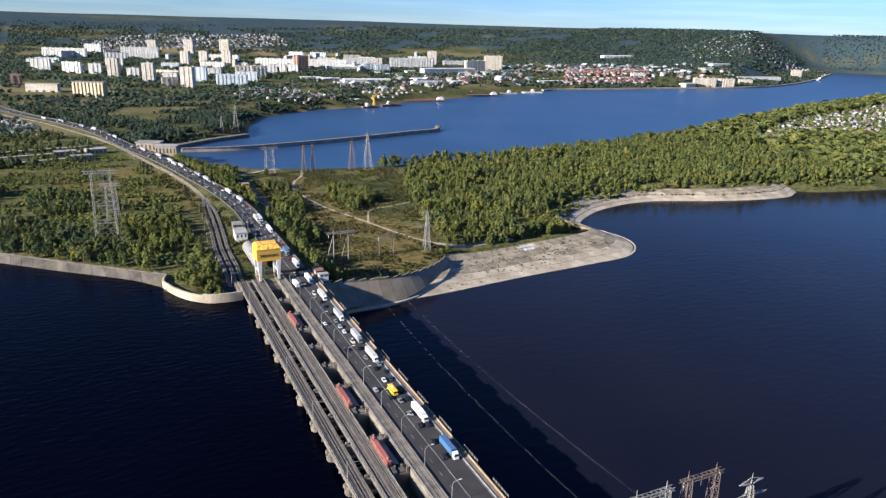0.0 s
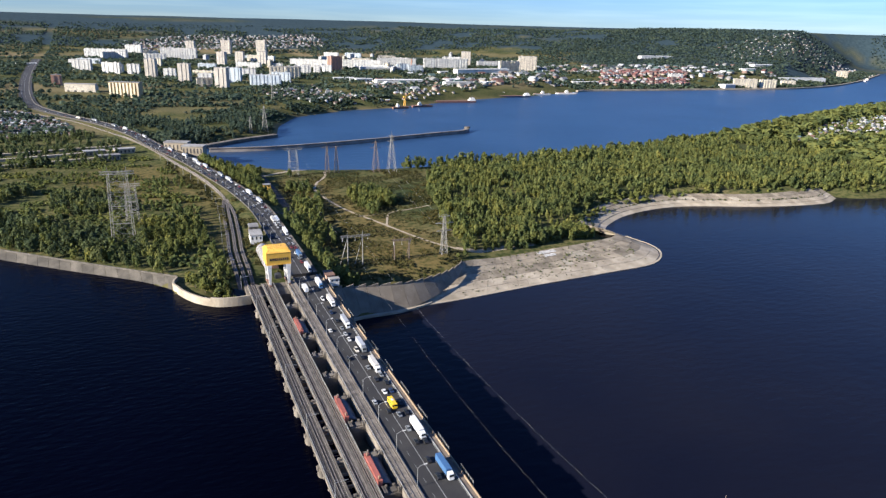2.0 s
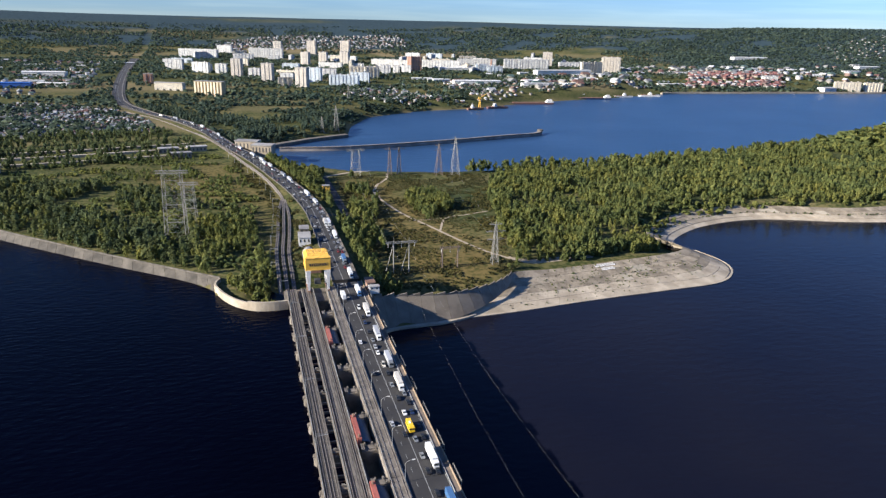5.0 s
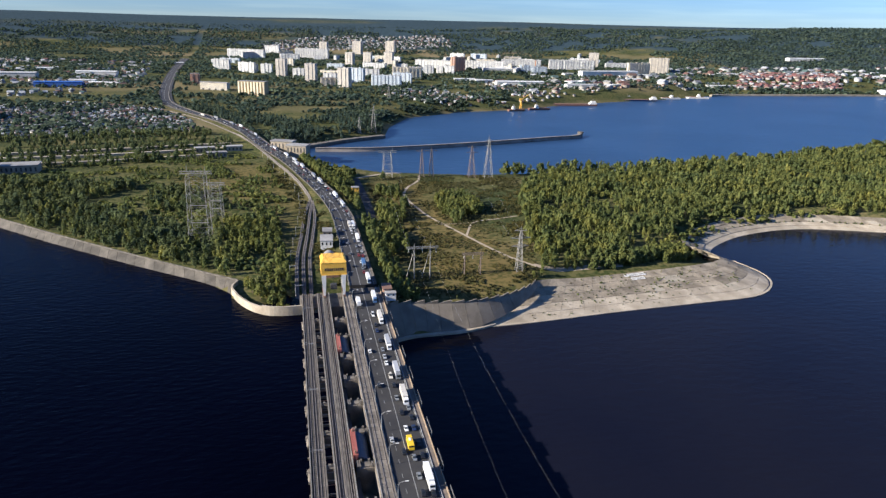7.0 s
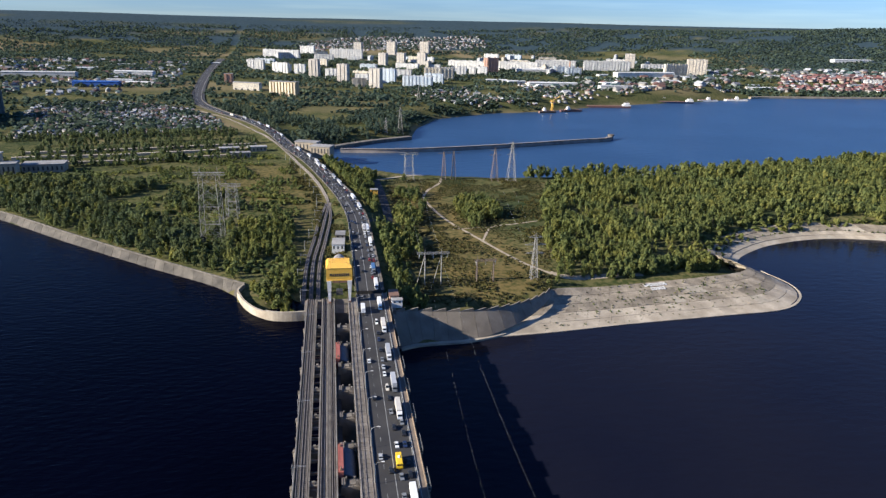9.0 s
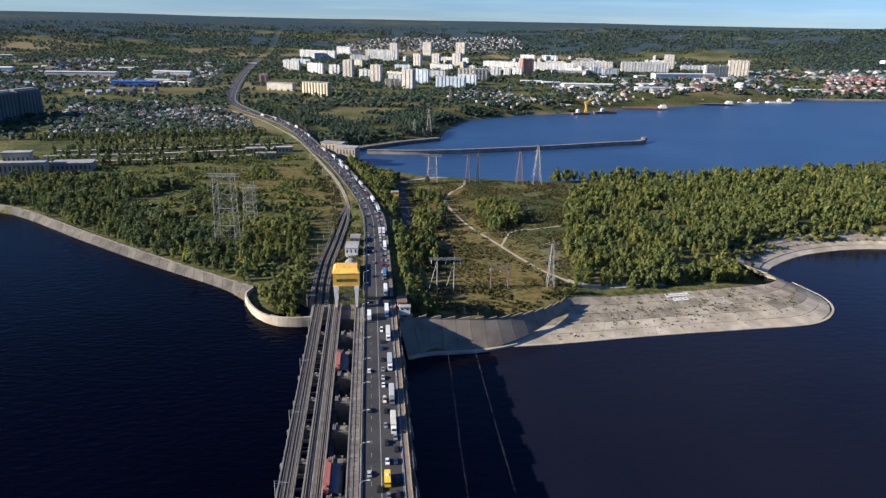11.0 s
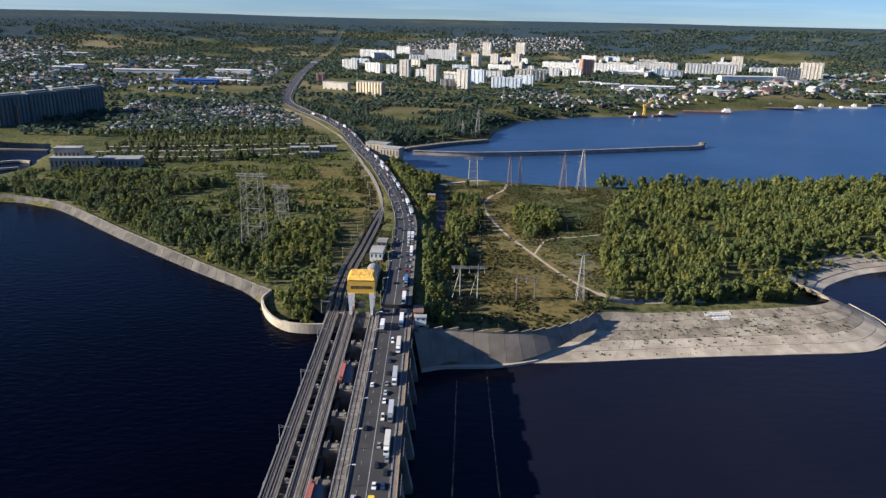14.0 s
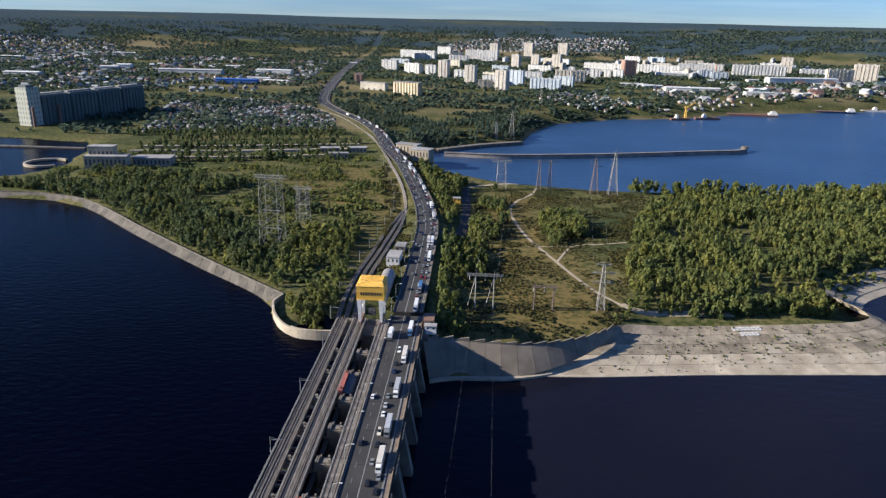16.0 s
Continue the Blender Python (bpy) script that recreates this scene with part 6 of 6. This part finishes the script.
def tower(x, y, high, wide, mat, label, arms=((0.62, 9), (0.76, 7.5), (0.9, 6)), z=None, turn=0.0):
    z = float(ground_z(np.array([x]), np.array([y]))[0]) if z is None else z
    t = thing("power_pylon", label, "pylon", pose(x, y, z - 0.3, 0, 0, turn))
    lattice(Soup(), (0, 0, 0), (0, 0, high * 0.9), wide, 1.3, 8, 0.19).make("lattice_mast", mat, t)
    Soup().beam((0, 0, high * 0.88), (0, 0, high), 0.5, 0.5, 0.15).make("peak", mat, t)
    for u, r in arms:
        for q in (-1, 1):
            s = Soup()
            s.beam((q * 0.6, -0.5, high * u), (q * r, 0, high * u + 0.3), 0.32).beam((q * 0.6, 0.5, high * u), (q * r, 0, high * u + 0.3), 0.32)
            s.beam((q * 0.6, 0, high * u + 2.0), (q * r, 0, high * u + 0.3), 0.24)
            s.make("cross_arm", mat, t)
    for q in (-1, 1):
        for p in (-1, 1):
            Soup().box(q * wide / 2 - 0.6, q * wide / 2 + 0.6, p * wide / 2 - 0.6, p * wide / 2 + 0.6, -0.6, 0.6, 0.1).make("footing", CONCRETE, t)
    return t


def portal(x, y, high, span, mat, label, lattice_legs=False, turn=0.0, z=None, arm=1.35, rake=5.5):
    z = float(ground_z(np.array([x]), np.array([y]))[0]) if z is None else z
    t = thing("portal_pylon", label, "pylon", pose(x, y, z - 0.3, 0, 0, turn))
    for q in (-1, 1):
        if lattice_legs:
            lattice(Soup(), (q * span / 2, 0, 0), (q * span / 2, 0, high), 4.4, 2.4, 8, 0.13, 0.22).make("lattice_leg", mat, t)
        else:
            Soup().tube((q * span / 2, 0, 0), (q * span / 2, 0, high), 0.5, 0.36, 8).make("leg", mat, t)
            Soup().beam((q * span / 2 - rake, 4.5, 0), (q * span / 2, 0, high - 0.5), 0.4).make("stay", mat, t)
        Soup().beam((q * span * 0.5, 0, high), (q * span * 0.5, 0, high + 4.0), 0.35, 0.35, 0.12).make("peak", mat, t)
    s = Soup()
    L = span / 2 * arm
    for yy, zz in ((-0.8, 0), (0.8, 0), (-0.8, 1.3), (0.8, 1.3)):
        s.beam((-L, yy, high - 0.6 + zz), (L, yy, high - 0.6 + zz), 0.22)
    n = int(L)
    for k in range(n):
        a, b = -L + k * 2 * L / n, -L + (k + 1) * 2 * L / n
        s.beam((a, -0.8, high - 0.6), (b, -0.8, high + 0.7), 0.14).beam((a, 0.8, high + 0.7), (b, 0.8, high - 0.6), 0.14).beam((a, -0.8, high + 0.7), (a, 0.8, high + 0.7), 0.14)
    beam = s.make("cross_beam", mat, t)
    for k in (-1, 0, 1):
        Soup().tube((k * L * 0.85, 0, high - 0.6), (k * L * 0.85, 0, high - 4.0), 0.16, 0.16, 6).make("insulator", WHITE_STEEL, beam)
    return t


PYLON_BROWN = surface("brown_pylon_steel", (0.13, 0.098, 0.08), (0.20, 0.15, 0.125), 0.4, 0.7, spread=0.08)
PYLON = surface("pylon_steel", (0.23, 0.22, 0.195), (0.33, 0.315, 0.28), 0.4, 0.6, spread=0.08)
portal(70, 56, 26, 12.5, PYLON, "pale steel portal pylon with raked stays on the meadow", arm=2.0)
portal(111, 58, 18, 13, PYLON_BROWN, "thin rust-brown portal pylon on the meadow", rake=0.6)
tower(151, 62, 38, 5.4, PYLON, "slim grey lattice pylon beside the earth track", ((0.56, 7.5), (0.74, 8.5), (0.9, 5.5)))
def wide_pylon(x, y, high, w0, w1, arm, label, turn=0.0):
    """A broad square lattice tower with a truss arm across its head."""
    t = thing("lattice_pylon", label, "pylon", pose(x, y, float(ground_z(np.array([x]), np.array([y]))[0]) - 0.3, 0, 0, turn))
    lattice(Soup(), (0, 0, 0), (0, 0, high), w0, w1, 6, 0.13, 0.26).make("lattice_mast", PYLON, t)
    s = Soup()
    for yy, zz in ((-1, 0), (1, 0), (-1, 2.2), (1, 2.2)):
        s.beam((-arm, yy, high + zz), (arm, yy, high + zz), 0.26)
    for k in range(10):
        a, b = -arm + k * arm / 5, -arm + (k + 1) * arm / 5
        s.beam((a, -1, high), (b, -1, high + 2.2), 0.18).beam((a, 1, high + 2.2), (b, 1, high), 0.18)
    s.make("cross_arm", PYLON, t)
    for q in (-0.55, 0.55):
        Soup().beam((q * arm, 0, high + 2), (q * arm, 0, high + 7), 0.4, 0.4, 0.15).make("peak", PYLON, t)
    for zz in (0.3, 0.55):
        Soup().beam((-w0 * 0.42, 0, high * zz), (w0 * 0.42, 0, high * zz), 0.5).make("inner_beam", PYLON, t)
    return t


wide_pylon(-104, 150, 60, 17, 14, 13, "very tall broad grey lattice pylon in the wood", -4)
wide_pylon(-98, 228, 33, 11, 8.5, 9, "grey lattice pylon with a wide arm in the wood", -6)
wide_pylon(92, 430, 33, 12, 9, 12, "grey crossed lattice pylon on the channel shore")
tower(137, 432, 40, 5.5, PYLON_BROWN, "rust-brown lattice pylon on the channel shore", ((0.85, 8),))
tower(150, 434, 40, 5.5, PYLON_BROWN, "rust-brown lattice pylon on the channel shore", ((0.85, 8),))
tower(202, 425, 46, 9, PYLON_BROWN, "rust-brown lattice pylon on the channel shore", ((0.72, 8), (0.86, 6)))
tower(223, 420, 56, 11, PYLON, "tall pale lattice pylon on the channel shore", ((0.62, 7), (0.75, 6), (0.88, 5)))
tower(123, 866, 54, 10, PYLON, "tall lattice pylon by the lock quay", ((0.62, 8), (0.78, 7)), -17)
tower(95, 850, 34, 6, PYLON, "small lattice pylon by the lock quay", ((0.7, 6),), -17)
tower(210, 1301, 42, 8, PYLON, "far lattice pylon on open ground", ((0.65, 8), (0.8, 6)))
# pylons on concrete islets below the dam
for x, y, h, mat, lab, por in ((62.5, -324, 46, PYLON, "pale steel double pylon standing below the dam", True), (86, -324, 47, PYLON_BROWN, "rust-brown double lattice pylon below the dam", True), (101, -333, 50, PYLON, "slim pale lattice pylon below the dam", False)):
    islet = tagged(Soup().box(x - 12, x + 12, y - 7, y + 7, -30, -22.0, 1.0).make("pylon_islet", APRON), "low concrete islet under a pylon", "islet", kind="structure")
    if por:
        portal(x, y, h, 13.5, mat, lab, True, z=-21.9, arm=1.5)
    else:
        tower(x, y, h, 9, mat, lab, ((0.8, 9), (0.92, 6)), -21.9)


# ---- overhead wires ----
def wires(name, label, a, b, sag, r=0.07, spread=(0,)):
    a, b = Vector(a), Vector(b)
    t = thing(name, label, "wires")
    for off in spread:
        s, last = Soup(), None
        for k in range(25):
            u = k / 24
            p = a.lerp(b, u) + Vector((off, 0, -4 * sag * u * (1 - u)))
            if last is not None:
                s.tube(last, p, r, r, 4, False)
            last = p
        s.make("wire", STEEL, t)
    return t


wires("power_line", "thin steel power wires over the tail water", (64, 56, 10), (46, -324, 15), 9, 0.016, (0,))
wires("power_line", "thin steel power wires over the tail water", (76, 56, 10), (68, -324, 15), 9, 0.016, (0,))
wires("power_line", "thin steel power wires over the meadow", (151, 62, 15), (202, 425, 30), 10, 0.03, (-6, 6))
wires("power_line", "thin steel power wires over the meadow", (70, 56, 10), (92, 430, 24), 12, 0.03, (-8, 8))

# ---- small buildings at the abutment ----
def hut(x, y, w, d, h, wall, roof_mat, label, turn=0.0, z=0.0, name="hut"):
    t = thing(name, label, "building", pose(x, y, z, 0, 0, turn))
    body = Soup().box(-w / 2, w / 2, -d / 2, d / 2, -2.5, h).make("wall", wall, t)
    Soup().box(-w / 2 - 0.4, w / 2 + 0.4, -d / 2 - 0.4, d / 2 + 0.4, h, h + 0.5, 0.1).make("roof", roof_mat, t)
    for k in range(max(1, int(w / 3))):
        u = -w / 2 + (k + 0.5) * w / max(1, int(w / 3))
        Soup().box(u - 0.6, u + 0.6, -d / 2 - 0.06, -d / 2 + 0.02, h * 0.4, h * 0.8).make("window", GLASS, body)
    Soup().box(w / 2 - 0.02, w / 2 + 0.06, -0.5, 0.5, -0.2, 2.0).make("door", RUST, body)
    return t


hut(35.5, 4, 6, 11, 5.0, F_BRICK, RUST, "brick guard house with a brown roof beside the road", 0, -1, "guard_house")
hut(37, -5, 7, 4, 2.8, WHITE_STEEL, ROOF_GREY, "white guard hut on the abutment", 0, 0, "guard_hut")
hut(0, 122, 10, 18, 6, WHITE_STEEL, ROOF_GREY, "white flat-roofed control building by the rails", -3, -1, "control_building")
hut(2, 150, 8, 12, 5, CONCRETE, ROOF_GREY, "grey flat-roofed building by the rails", -3, -1, "rail_building")
hut(42, 330, 8, 6, 4, YELLOW, ROOF_GREY, "yellow and white kiosk by the lay-by", 0, -3, "kiosk")
sh_ = thing("rail_shelter", "grey curved steel cover over stored gates", "shelter", pose(0, 62, 0))
s = Soup()
n = 12
ring = [(-5.0 * math.cos(math.pi * k / n), 6.0 * math.sin(math.pi * k / n)) for k in range(n + 1)]
s.section(ring, -24, 24)
s.make("cover", STEEL, sh_)
for k in range(9):
    s = Soup()
    s.section([(x * 1.03, z * 1.03) for x, z in ring], -24 + k * 6 - 0.2, -24 + k * 6 + 0.2)
    s.make("hoop", RUST, sh_)
# catenary masts along the railway
mast = thing("catenary_mast", "slim grey railway catenary mast", "mast", pose(-33, 30, -2), "masts along the railway")
Soup().tube((0, 0, 0), (0, 0, 9), 0.16, 0.12, 8).make("pole", STEEL, mast)
Soup().beam((0, 0, 7.6), (5.5, 0, 7.9), 0.14).beam((0, 0, 8.8), (5.0, 0, 7.9), 0.1).make("cantilever", STEEL, mast)
TL = smooth_line(TRACKS, 34.0)
for k, (x, y) in enumerate(TL[2:17]):
    for off in (-12.5,):
        copy_thing(mast, pose(x + off, y, float(ground_z(np.array([x]), np.array([y]))[0]), 0, 0, 0 if off < 0 else 180))
mast.location = (-26.5, 6, -0.5)
for k in range(7):
    copy_thing(mast, pose(-22.05, FIRST - PITCH * 2 * k, 0.3))


# ---- ships and barges along the far shore ----
def ship(x, y, long, wide, hull, label, turn=0.0, house=0.85):
    t = thing("cargo_ship", label, "ship", pose(x, y, TAIL_Z, 0, 0, turn))
    L, w = long / 2, wide / 2
    deck = [(-L, -w), (L * 0.8, -w), (L, 0), (L * 0.8, w), (-L, w)]
    s = Soup()
    n = 5
    s.add([(a * 0.97, b * 0.85, -1) for a, b in deck] + [(a, b, 4.2) for a, b in deck], [tuple(range(n, 2 * n))] + [(k, (k + 1) % n, n + (k + 1) % n, n + k) for k in range(n)])
    s.make("hull", hull, t)
    Soup().box(-L * 0.6, L * 0.7, -w * 0.7, w * 0.7, 4.2, 5.6, 0.2).make("hatch_cover", RUST, t)
    c = -L * house
    house_part = Soup().box(c - long * 0.06, c + long * 0.08, -w * 0.9, w * 0.9, 4.2, 8.5).box(c - long * 0.04, c + long * 0.05, -w * 0.7, w * 0.7, 8.5, 12.5).make("deck_house", WHITE_STEEL, t)
    Soup().tube((c, 0, 12.5), (c, 0, 18), 0.3, 0.15, 6).make("mast", STEEL, house_part)
    return t


RUSTY_HULL = surface("rusty_hull", (0.16, 0.08, 0.07), (0.24, 0.13, 0.11), 0.1, 0.7, spread=0.1)
ship(729, 1385, 140, 15, RUSTY_HULL, "long rusty river cargo ship moored at the bank", 176, 0.85)
ship(979, 1508, 135, 15, PAINTS["dark blue"], "long dark blue river ship moored at the yard", 176)
ship(925, 1545, 110, 14, RUSTY_HULL, "rusty red river ship on the slipway", 178)
ship(530, 1262, 46, 12, RUST, "small rusty floating crane barge", 5, 0.4)
ship(600, 1288, 60, 13, RUSTY_HULL, "small brown barge with a deck house", 3, 0.3)
ship(1120, 1562, 70, 11, WHITE_STEEL, "white river passenger boat at the pier", 178, 0.2)
ship(1230, 1585, 75, 12, WHITE_STEEL, "white river passenger boat at the pier", 172, 0.1)
ship(3290, 2040, 90, 16, WHITE_STEEL, "far white river boat", 20, 0.1)
cr = thing("harbour_crane", "yellow harbour crane on the bank", "crane", pose(545, 1275, -22))
lattice(Soup(), (0, 0, 0), (0, 0, 26), 5, 2, 5, 0.4).make("tower", YELLOW, cr)
Soup().beam((-4, 0, 24), (20, 0, 38), 1.2).make("jib", YELLOW, cr)
Soup().box(-4, 3, -2.5, 2.5, 24, 28, 0.4).make("cab", YELLOW, cr)
cr2 = copy_thing(cr, pose(-640, 985, -4, 0, 0, 90))
